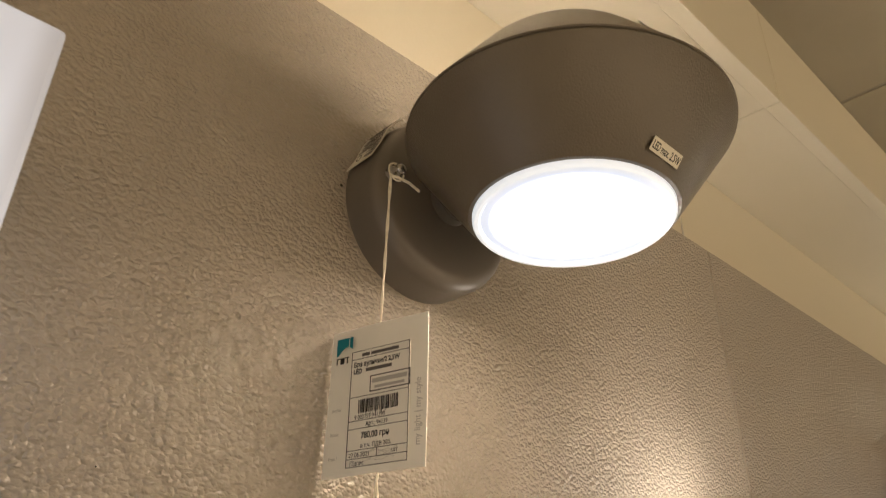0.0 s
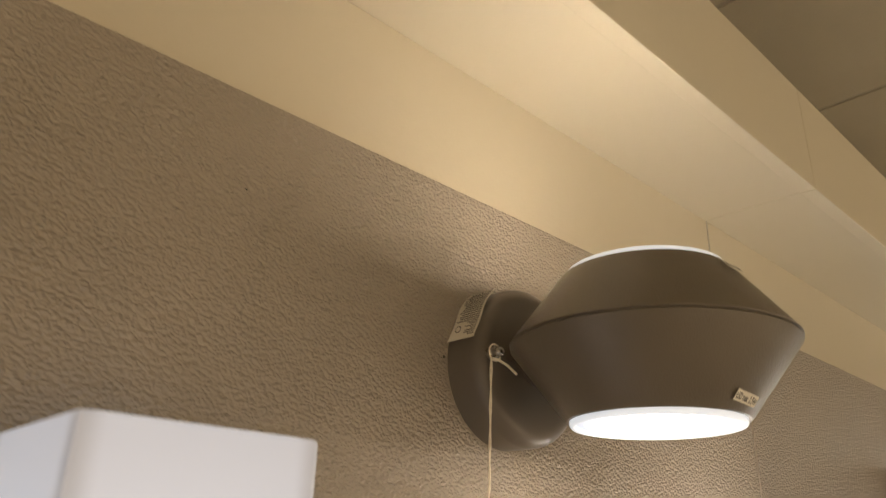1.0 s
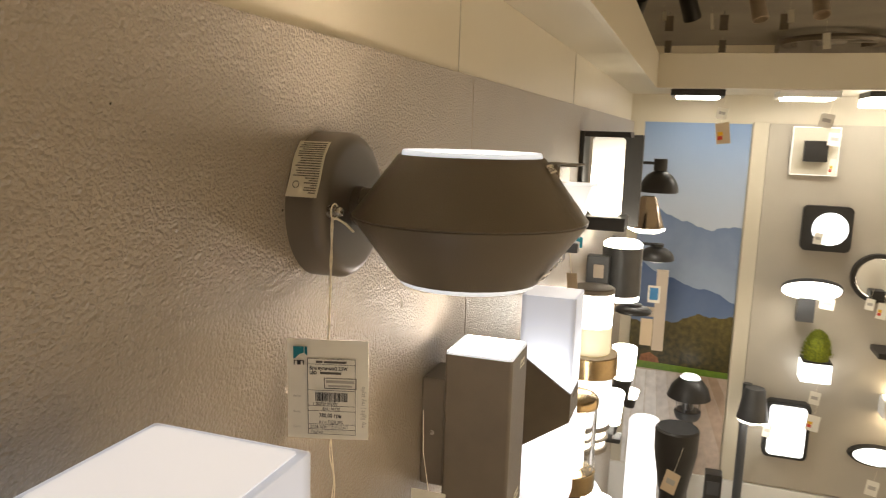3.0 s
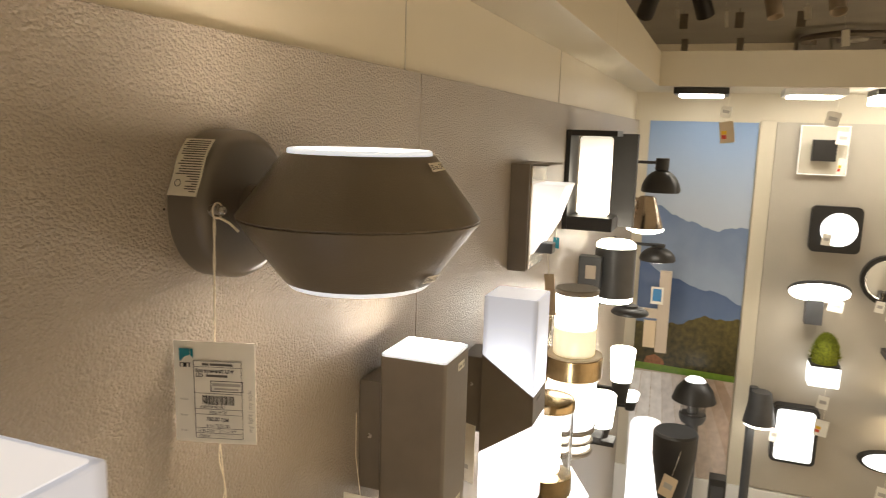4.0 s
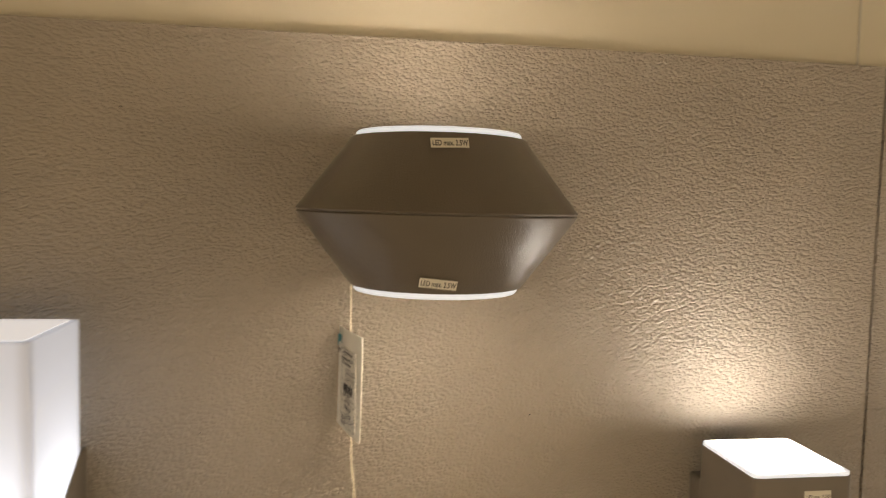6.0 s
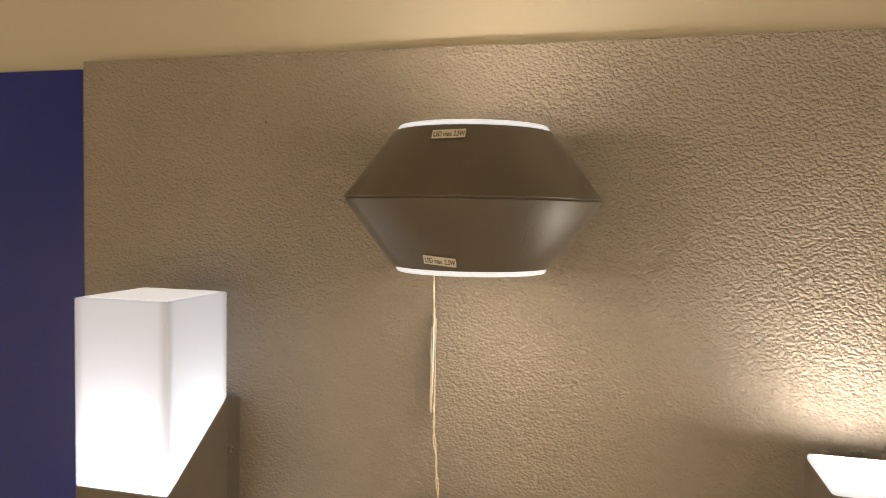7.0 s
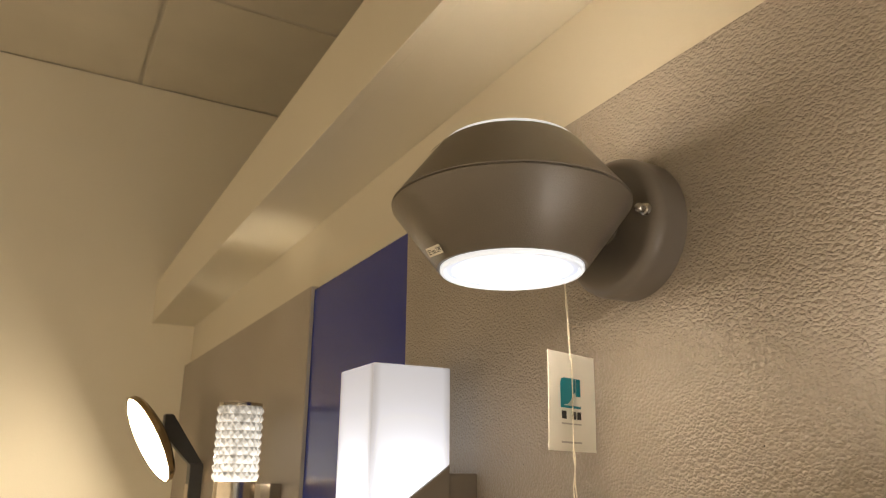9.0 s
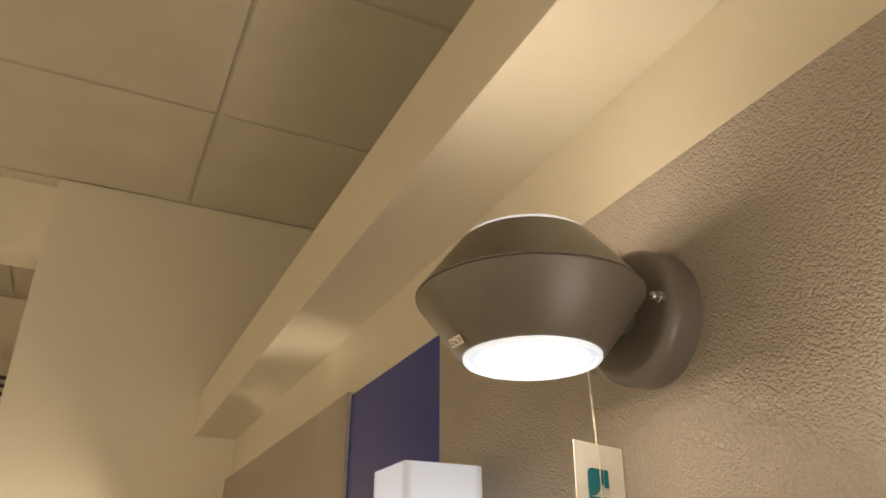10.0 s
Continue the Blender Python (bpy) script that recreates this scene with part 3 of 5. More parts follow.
def string():
    t = thing("tag_string", at(0, 0, 0), "twisted cream cotton string tied round a screw of the lamp", "string")
    sx, sy, sz = -0.0455, -0.0335, Z_L
    loop = [(sx + 0.0056 * math.sin(a), sy - 0.0005, sz + 0.0056 * math.cos(a)) for a in [radians(k) for k in range(0, 361, 24)]]
    part("loop", tube(loop, 0.0006), M_STRING, t)
    random.seed(3)
    knot = Vector((sx - 0.0042, sy - 0.001, sz - 0.0045))
    for s in (-1, 1):
        pts = []
        for k in range(31):
            u = k / 30
            p = knot.lerp(hole, u)
            tw = u * 26
            spread = 0.0007 * (1 - 0.5 * u)
            pts.append(p + Vector((0.3 * spread * math.cos(tw) * s, s * spread * (0.6 + 0.4 * math.sin(tw)), 0)))
        part("strand", tube(pts, 0.0006, 6), M_STRING, t)
    tail = [knot, knot + Vector((0.004, -0.002, -0.0006)), knot + Vector((0.0085, -0.0065, -0.0045)), knot + Vector((0.0125, -0.011, -0.0105))]
    part("tail", tube(tail, 0.0009, 6), M_STRING, t)
    part("knot", lathe([(0, -0.0011)] + arc(0, 0, 0.0011, -60, 60, 4) + [(0, 0.0011)], 10, Matrix.Translation(knot)), M_STRING, t)
    low = tag_tl + tag_ex * 0.0325 - tag_ey * 0.0735
    end = Vector((-0.041, -0.035, 1.535))
    back = Vector((0.0016, 0.0, 0))
    for s in (-1, 1):
        pts = [hole + back * 0.9] + [(hole + back).lerp(low + back, k / 5) for k in range(6)]
        pts += [low.lerp(end, k / 16) + Vector((0.0009 * math.sin(k * 1.1 + s), s * 0.0006 + 0.001 * math.sin(k * 0.8), 0)) for k in range(1, 17)]
        part("strand", tube(pts, 0.00055, 6), M_STRING, t)
    card = thing("second_tag", pose(-0.041, -0.035, 1.50, 8, 0, -28), "small cream card tag at the end of the string", "price tag")
    part("card", prism([(-0.02, -0.045), (0.02, -0.045), (0.02, 0.033), (0.004, 0.038), (-0.02, 0.034)], "y", -0.0003, 0.0003), M_PAPER, card)
    part("print_lines", box(-0.013, 0.013, -0.0006, -0.0003, -0.01, 0.02), M_FAINT, card)


string()


# ---------------------------------------------------------------- neighbours on the near panels
def wedge_lamp(x, z, label):
    """Milky block over and under a slanted metal housing, on a wall plate. Origin: middle of the block's top."""
    w, y0, y1 = 0.086, 0.043, -0.043
    t = thing("wedge_wall_lamp", at(x, -0.079, z), label, "wall lamp", "acrylic wedge lamps")
    hb, hf = -0.095, -0.154
    part("upper_block", prism([(y0, 0), (y1, 0), (y1, hf), (y0, hb)], "x", -w / 2, w / 2, 0.0018), M_BOXGLOW, t, "milky acrylic block, lit from below")
    # Added thin sheet whose glow paints the brighter middle of the top.
    part("top_glow_sheet", prism([(px, py) for px, py in rounded(w - 0.009, w - 0.009, 0.003)], "z", 0.0001, 0.0005), M_TOPGLOW, t)
    part("housing", prism([(y0, hb - 0.0005), (y1, hf - 0.0005), (y1, hf - 0.047), (y0, hf - 0.047 - 0.059)], "x", -w / 2, w / 2, 0.0012), M_GREY, t, "grey-brown slanted metal housing")
    part("lower_block", prism([(y0, hf - 0.107), (y1, hf - 0.048), (y1, hf - 0.201), (y0, hf - 0.201)], "x", -w / 2, w / 2, 0.0018), M_BOXGLOWLOW, t, "milky acrylic block, lit from above")
    part("wall_plate", box(-0.036, 0.036, 0.0435, 0.079, hf - 0.075, hb - 0.008, 0.002), M_GREY, t)
    for s in (-1, 1):
        sc = part("screw", lathe([(0, 0), (0.003, 0), (0.0028, 0.001), (0, 0.0013)], 12, pose(0, 0, 0, 0, 90 * s, 0)), M_STEEL, t)
        sc.location = (s * 0.036, 0.061, hf + 0.005)
    ink = write("LED max 3.7W", 0.0062, -0.021, 0, 0, M_INK, t, squeeze=0.7)
    ink.matrix_basis = pose(-0.021, y1 - 0.0002, hf - 0.012, 90, 0, 0) @ Matrix.Diagonal((0.7, 1, 1, 1))
    return t


M_BOXGLOWLOW = graded_glow("lower acrylic block glow", (0.99, 0.94, 0.97), 1.8, (0, 0, -0.235), 0.08, 0.5, (0.55, 0.53, 0.52))
wedge_lamp(-0.281, 1.715, "milky acrylic wedge wall lamp beside the double-cone lamp, lit")
wedge_lamp(0.642, 1.607, "milky acrylic wedge wall lamp beyond the square tube lamp, lit")


def square_lamp():
    t = thing("square_wall_lamp", at(0.275, -0.068, 1.614), "grey-brown square tube wall lamp, lit at top and bottom", "wall lamp")
    a, L = 0.039, 0.195
    part("tube", prism(rounded(2 * a, 2 * a, 0.004), "z", -L + 0.0015, -0.0015), M_GREY, t)
    for z0, z1, k in ((-0.0015, 0.0012, 1), (-L - 0.0012, -L + 0.0015, -1)):
        part("cap", prism(rounded(2 * a - 0.0012, 2 * a - 0.0012, 0.0045), "z", z0, z1), M_RINGGLOW, t, "white plastic cap")
        part("diffuser", prism(rounded(2 * a - 0.008, 2 * a - 0.008, 0.004), "z", z1 - 0.0002 if k > 0 else z0 - 0.0008, z1 + 0.0008 if k > 0 else z0 + 0.0002), M_CUBETOP, t, "frosted square diffuser, lit white")
    part("wall_plate", box(-0.032, 0.032, 0.039, 0.068, -0.165, -0.035, 0.003), M_GREY, t)
    sc = part("screw", lathe([(0, 0), (0.003, 0), (0.0028, 0.001), (0, 0.0013)], 12, pose(0, 0, 0, 0, -90, 0)), M_STEEL, t)
    sc.location = (-0.032, 0.054, -0.1)
    for z in (-0.016, -L + 0.016):
        lab = part("sticker", box(-0.0012, 0.0198, -0.0003, 0.0, -0.0045, 0.0045), M_LABEL, t, "small white printed label")
        lab.location = (0.002, -a, z)
        ink = write("LED max. 3.7W", 0.0044, 0, 0, 0, M_INK, lab)
        ink.matrix_basis = pose(0.0004, -0.00035, -0.0016, 90, 0, 0) @ Matrix.Diagonal((0.66, 1, 1, 1))
    tag = thing("price_tag", at(0.19, -0.03, 1.47), "white card price tag hanging under the square lamp", "price tag")
    part("card", box(-0.0003, 0.0003, -0.02, 0.02, -0.075, 0.0), M_PAPER, tag)
    part("string", tube([(0, 0, 0), (0.008, 0.01, 0.04), (0.016, 0.014, 0.085)], 0.0005), M_STRING, tag)

    tag = thing("price_tag", pose(0.452, -0.05, 1.46, 0, 0, 70), "white card price tag with a teal mark", "price tag")
    part("card", box(-0.03, 0.03, -0.0004, 0.0004, -0.085, 0.0), M_PAPER, tag)
    part("mark", prism([(0.004, -0.03), (0.02, -0.03), (0.02, -0.05), (0.012, -0.044), (0.004, -0.05)], "y", 0.0004, 0.0006), M_TEAL, tag)
    part("mark", prism([(0.004, -0.03), (0.02, -0.03), (0.02, -0.05), (0.012, -0.044), (0.004, -0.05)], "y", -0.0006, -0.0004), M_TEAL, tag)
    part("print_strip", box(-0.02, 0.02, 0.0004, 0.0006, -0.066, -0.06), M_FAINT, tag)
    part("string", tube([(0.0, 0.001, -0.004), (0.006, 0.004, 0.006), (0.016, 0.006, 0.004), (0.024, 0.004, -0.01)], 0.0004), M_STRING, tag)


square_lamp()


def specks():
    """Small scars in the wall covering."""
    t = thing("wall_mark", at(0, 0, 0), "small dark nicks and pits in the wall covering", "wall mark", kind="structure")
    for x, z, r in ((-0.2205, 1.868, 0.0007), (-0.0600, 1.8, 0.0011), (0.0597, 1.8, 0.0008), (-0.163, 1.62, 0.0004), (0.1, 1.63, 0.0006)):
        part("nick", lathe([(0, -0.0001), (r, 0.0001), (r * 0.5, 0.0004), (0, 0.0004)], 7, pose(x, 0, z, 90, 0, 0)), M_GROOVE, t)
    part("bump", lathe([(0, -0.001), (0.0028, 0.0), (0.0022, 0.0008), (0, 0.0012)], 10, pose(0.1745, 0, 1.6806, 90, 0, 20) @ Matrix.Diagonal((0.7, 2.0, 1, 1))), M_WALL, t)


specks()


# ---------------------------------------------------------------- lamps further along the wall
def card_tag(x, y, z, w=0.04, h=0.06, turn=0.0, tilt=0.0, material=None, drop=0.06, stripes=False):
    t = thing("price_tag", pose(x, y, z, 0, tilt, turn), "small card tag hanging on a thread", "price tag", "small hanging tags")
    part("card", box(-w / 2, w / 2, -0.0004, 0.0004, -h, 0.0), material or M_PAPER, t)
    part("thread", tube([(0, 0, -0.004), (0.001, 0, drop * 0.5), (0, 0, drop)], 0.0006, 5), M_STRING, t)
    if stripes:
        part("print_strip", box(-w * 0.38, -w * 0.05, -0.0008, -0.0004, -h * 0.8, -h * 0.62), M_REDPRINT, t)
        part("print_strip", box(-w * 0.38, 0.0, -0.0008, -0.0004, -h * 0.6, -h * 0.42), M_YELLOWPRINT, t)
    else:
        part("print_strip", box(-w * 0.3, w * 0.3, -0.0008, -0.0004, -h * 0.6, -h * 0.35), M_FAINT, t)
    return t


def flood_lamp():
    t = thing("flood_wall_lamp", at(0.856, 0, 1.60), "grey-beige box wall lamp with a slanted lit diffuser", "wall lamp")
    part("housing", box(0, 0.13, -0.036, 0, 0, 0.203, 0.0015), M_GREY, t)
    part("cover", box(0.006, 0.124, -0.040, -0.036, 0.004, 0.199, 0.001), M_CHROME, t, "satin metal front cover")
    part("diffuser", prism([(-0.0405, 0.165), (-0.1, 0.165), (-0.075, 0.09), (-0.0405, 0.03)], "x", 0.014, 0.116, 0.002), M_LANTERN2, t, "slanted white diffuser, lit")
    part("bracket", box(0.05, 0.08, -0.075, -0.0405, 0.03, 0.05, 0.002), M_ANTHRACITE, t)
    part("hood", box(0.002, 0.128, -0.072, -0.0405, 0.1995, 0.2025, 0.001), M_GREY, t)
    card_tag(0.985, -0.055, 1.575, 0.026, 0.085, 62, 8, M_TAGTAN, 0.06)
    card_tag(0.965, -0.07, 1.655, 0.014, 0.022, 70, 0, M_TEAL, 0.03)


M_LANTERN2 = graded_glow("slanted diffuser glow", (1.0, 0.95, 0.9), 1.3, (0.065, -0.05, 0.1), 0.06, 0.45)
flood_lamp()


def lantern():
    t = thing("lantern_wall_lamp", at(1.42, 0, 1.62), "black box-frame wall lantern with a lit opal cylinder", "wall lamp")
    part("back_plate", box(-0.055, 0.055, -0.012, 0, 0, 0.25, 0.001), M_BLACK, t)
    part("top_bar", box(-0.055, 0.055, -0.125, -0.012, 0.236, 0.25, 0.001), M_BLACK, t)
    part("foot_block", box(-0.055, 0.055, -0.125, -0.012, 0, 0.034, 0.0015), M_BLACK, t)
    c = part("opal_cylinder", cyl(0.041, -0.1, 0.1, 40, 0.006), M_LANTERN, t, "lit opal glass cylinder", True)
    c.location = (0, -0.068, 0.135)


lantern()
fin = thing("fin_wall_lamp", at(1.86, 0, 1.578), "black upright slab wall lamp", "wall lamp")
part("slab", box(-0.02, 0.02, -0.127, -0.004, 0, 0.286, 0.0015), M_BLACK, fin)
part("wall_plate", box(-0.03, 0.03, -0.004, 0, 0.03, 0.25), M_BLACK, fin)


def ring_stack(x, y, z0, r, rows, label, plate=None):
    """An upright lamp of stacked rings: rows of (height, radius factor, material, part name)."""
    t = thing("cylinder_wall_lamp", at(x, y, z0), label, "wall lamp", "cylinder lamps")
    z = 0.0
    for h, k, m, n in rows:
        o = part(n, cyl(r * k, -h / 2, h / 2, 40, 0.003), m, t, smooth=True)
        o.location = (0, 0, z + h / 2)
        z += h
    part("arm", box(-0.012, 0.012, 0, -y - 0.012, z * 0.42, z * 0.55), plate or M_BRASS, t)
    part("wall_plate", box(-0.03, 0.03, -y - 0.012, -y, z * 0.2, z * 0.8, 0.002), plate or M_BRASS, t)
    return t


ring_stack(1.225, -0.074, 1.097, 0.051, [
    (0.012, 1.15, M_GREY, "foot_ring"), (0.018, 1.0, M_SOFTGLOW, "louvre"), (0.006, 1.15, M_GREY, "foot_ring"), (0.02, 1.0, M_SOFTGLOW, "louvre"), (0.012, 1.2, M_GREY, "collar"),
    (0.122, 1.14, M_MILD, "glass_cylinder"), (0.053, 1.36, M_BRASS, "brass_dish"), (0.002, 1.32, M_BEIGE, "dish_top"),
    (0.068, 0.97, M_CAPBASE, "opal_foot"), (0.078, 0.97, M_FARGLOW, "opal_cylinder"), (0.014, 1.02, M_GREY, "cap"),
], "opal cylinder wall lamp with brass dish and grey cap, lit")


def glass_lantern():
    t = thing("glass_wall_lantern", at(0.915, -0.085, 1.142), "brass and clear glass wall lantern, lit", "wall lamp")
    part("cap", lathe([(0, 0.205), (0.03, 0.204), (0.048, 0.198), (0.051, 0.192), (0.051, 0.178), (0, 0.178)], 40), M_BRASS, t, smooth=True)
    g = part("glass_cylinder", lathe([(0.049, 0.034), (0.049, 0.178), (0.0465, 0.178), (0.0465, 0.034)], 40), M_GLASS, t, "clear glass cylinder", True)
    g.visible_shadow = False
    part("bulb", cyl(0.026, 0.042, 0.165, 24, 0.006), M_FARGLOW, t, "lit white tube", True)
    part("foot", lathe([(0, 0), (0.051, 0), (0.052, 0.004), (0.052, 0.04), (0.049, 0.041), (0.0, 0.034)], 40), M_BRASS, t, smooth=True)
    part("arm", box(-0.01, 0.01, 0.04, 0.076, 0.005, 0.025), M_BRASS, t)
    part("wall_plate", box(-0.03, 0.03, 0.075, 0.085, -0.03, 0.06), M_BRASS, t)


glass_lantern()

# black cylinder with a sensor
bc = thing("cylinder_wall_lamp", at(1.73, -0.096, 1.366), "black cylinder wall lamp with lit opal ends", "wall lamp", "cylinder lamps")
part("body", cyl(0.06, 0.016, 0.165, 40, 0.002), M_ANTHRACITE, bc, smooth=True)
part("opal_end", cyl(0.057, 0, 0.016, 40, 0.004), M_FARGLOW, bc, smooth=True)
part("opal_end", lathe([(0, 0.165), (0.057, 0.165), (0.057, 0.175), (0.045, 0.184), (0, 0.186)], 40), M_CYLTOP, bc, smooth=True)
part("bracket", box(-0.075, -0.03, 0.03, 0.096, 0.05, 0.14, 0.002), M_ANTHRACITE, bc)
part("sensor", box(-0.0765, -0.075, 0.045, 0.075, 0.075, 0.115), M_BEIGE, bc, "pale sensor window")


def dome_lamp(x, y, z, r, material, label, h=0.09, lit=True, arm=True, neck=0.045):
    t = thing("dome_wall_lamp", at(x, y, z), label, "wall lamp", "dome lamps")
    prof = [(r * math.cos(radians(a)), h * math.sin(radians(a))) for a in range(0, 75, 8)]
    part("shade", lathe(prof + [(0.026, h), (0.026, h + neck), (0, h + neck), (0, h - 0.006)] + [(max(p[0] - 0.003, 0.001), p[1] - 0.003) for p in reversed(prof)], 40), material, t, smooth=True)
    if lit:
        part("diffuser", lathe([(0, -0.006), (r * 0.8, -0.005), (r * 0.88, 0.001), (0, 0.004)], 32), M_FARGLOW, t, "lit white diffuser", True)
    if arm:
        part("arm", tube([(0, 0, h + neck * 0.6), (0, -y - 0.006, h + neck * 0.6)], 0.006), material, t)
        part("wall_plate", lathe([(0, 0), (0.03, 0), (0.028, 0.01), (0, 0.012)], 24, Matrix.Translation((0, -y, h)) @ FACE_OUT), material, t)
    return t


def cone_lamp(x, y, z):
    t = thing("cone_wall_lamp", at(x, y, z), "copper-coloured cone wall lamp, lit below", "wall lamp")
    part("shade", lathe([(0, 0.125), (0.022, 0.125), (0.03, 0.118), (0.062, 0.012), (0.058, 0.012), (0, 0.02)], 40), M_COPPER, t, smooth=True)
    part("diffuser", lathe([(0, -0.012), (0.04, -0.006), (0.063, 0.004), (0.065, 0.0115), (0, 0.0115)], 40), M_FARGLOW, t, "lit white bowl", True)
    part("arm", tube([(0, 0, 0.11), (0, -y - 0.004, 0.11)], 0.008), M_COPPER, t)
    part("wall_plate", box(-0.025, 0.025, -y - 0.01, -y, 0.06, 0.16), M_COPPER, t)


dome_lamp(2.53, -0.155, 1.645, 0.075, M_BLACK, "black dome wall lamp on an arm", 0.085, False)
cone_lamp(2.2, -0.135, 1.525)
dome_lamp(2.42, -0.17, 1.39, 0.068, M_BLACK, "low black dome wall lamp, lit below", 0.05, True, True, 0.01)
dome_lamp(1.98, -0.125, 1.275, 0.062, M_BLACK, "flat black dish wall lamp", 0.022, False, True, 0.004)
board = thing("wood_panel", at(2.75, -0.165, 0.93), "light wood sample board standing out from the wall", "wood panel")
part("plank", box(-0.012, 0.012, -0.05, -0.002, 0, 0.36, 0.001), M_BEIGE, board)
part("bracket", box(-0.01, 0.01, -0.002, 0.165, 0.15, 0.19), M_BEIGE, board)
card = part("picture_card", box(-0.016, -0.0122, -0.022, 0.03, 0.215, 0.29), M_PAPER, board, "white card with a blue picture")
part("picture", box(-0.017, -0.0161, -0.014, 0.022, 0.228, 0.282), M_BLUEPRINT, card)
part("tan_card", box(-0.016, -0.012, 0.0, 0.05, 0.02, 0.14), M_TAGTAN, board, "tan card")


def cup_lamp(x, y, z, r, h, label, lit_h=0.5):
    t = thing("cup_wall_lamp", at(x, y, z), label, "wall lamp", "cup lamps")
    part("cup", lathe([(0, 0), (r * 0.55, 0), (r * 0.75, h * (1 - lit_h)), (0, h * (1 - lit_h))], 32), M_BLACK, t, smooth=True)
    part("diffuser", lathe([(0, h * (1 - lit_h)), (r * 0.8, h * (1 - lit_h)), (r, h * 0.97), (r * 0.95, h), (0, h)], 32), M_FARGLOW, t, "lit white shade", True)
    part("arm", box(-0.008, 0.008, 0, -y, h * 0.1, h * 0.25), M_BLACK, t)
    return t


cup_lamp(2.15, -0.095, 0.90, 0.045, 0.2, "white tapered wall lamp on a black cone, lit", 0.6)
cup_lamp(2.35, -0.115, 0.80, 0.034, 0.07, "small black cup lamp with a lit white top", 0.45)
# Added glowing column: stands in for a white patch of lamp-lit floor.
M_COLUMN = graded_glow("column glow", (0.98, 0.98, 1.0), 1.6, (0, 0, 0.2), 0.35, 0.62)
t = thing("glow_column", at(2.47, -0.175, 0.0), "white glowing column added for the lamp-lit area by the banner", "floor lamp")
part("foot", lathe([(0, 0), (0.07, 0), (0.07, 0.02), (0.058, 0.03), (0, 0.03)], 32), M_BLACK, t, smooth=True)
part("diffuser", lathe([(0, 0.0305), (0.064, 0.0305), (0.064, 0.70), (0.055, 0.715), (0, 0.718)], 40), M_COLUMN, t, "glowing tube, stand-in for the lamp-lit area", True)
cup_lamp(1.62, -0.10, 0.98, 0.04, 0.13, "white flared wall lamp on a black foot, lit", 0.75)
cup_lamp(1.08, -0.13, 0.93, 0.036, 0.11, "white tumbler wall lamp on a black foot, lit", 0.7)


def tilt_lamp(x, z):
    t = thing("tilted_wall_lamp", at(x, 0, z), "white slab wall lamp tilted on a black bracket, lit", "wall lamp", "tilted lamps")
    s = part("slab", box(-0.035, 0.035, -0.007, 0.007, -0.065, 0.065, 0.004), M_MILD, t, "lit white slab")
    s.matrix_basis = pose(0, -0.075, 0.03, -35, 0, 0)
    part("bracket", box(-0.02, 0.02, -0.11, 0, -0.045, -0.02, 0.002), M_BLACK, t)
    part("bracket", box(-0.03, 0.03, -0.13, -0.05, -0.075, -0.06, 0.002), M_BLACK, t)
    part("wall_plate", box(-0.03, 0.03, -0.012, 0, -0.09, 0.06), M_BLACK, t)


tilt_lamp(1.42, 1.13)
tilt_lamp(1.75, 0.98)
tilt_lamp(1.3, 0.95)


# ---------------------------------------------------------------- far display wall
def flat(name, pts, x, material, parent, label=""):
    """A thin sheet facing -x over (y, z) points."""
    return part(name, prism(pts, "x", x - 0.0008, x), material, parent, label)


def sheet(name, low, high, z0, z1, scale=6.0, amount=0.25, second=None):
    """Printed picture colour that grades from low to high, with soft mottling."""
    m = mat(name, low, 0.35, var=0.0)
    nt = m.node_tree
    b = nt.nodes["Principled BSDF"]
    tc = nt.nodes.new("ShaderNodeTexCoord")
    sp = nt.nodes.new("ShaderNodeSeparateXYZ")
    nt.links.new(tc.outputs["Object"], sp.inputs[0])
    n = nt.nodes.new("ShaderNodeTexNoise")
    n.inputs["Scale"].default_value, n.inputs["Detail"].default_value = scale, 7
    nt.links.new(tc.outputs["Object"], n.inputs["Vector"])
    mr = nt.nodes.new("ShaderNodeMapRange")
    mr.inputs["From Min"].default_value, mr.inputs["From Max"].default_value = z0, z1
    nt.links.new(sp.outputs["Z"], mr.inputs["Value"])
    ad = nt.nodes.new("ShaderNodeMath")
    ad.operation = "MULTIPLY_ADD"
    ad.inputs[1].default_value = amount * 2
    nt.links.new(n.outputs["Fac"], ad.inputs[0])
    su = nt.nodes.new("ShaderNodeMath")
    su.operation = "SUBTRACT"
    su.inputs[1].default_value = amount
    nt.links.new(mr.outputs["Result"], su.inputs[0])
    nt.links.new(su.outputs["Value"], ad.inputs[2])
    r = nt.nodes.new("ShaderNodeValToRGB")
    r.color_ramp.elements[0].color, r.color_ramp.elements[1].color = (*low, 1), (*high, 1)
    if second:
        e = r.color_ramp.elements.new(0.5)
        e.color = (*second, 1)
    nt.links.new(ad.outputs["Value"], r.inputs["Fac"])
    nt.links.new(r.outputs["Color"], b.inputs["Base Color"])
    return m


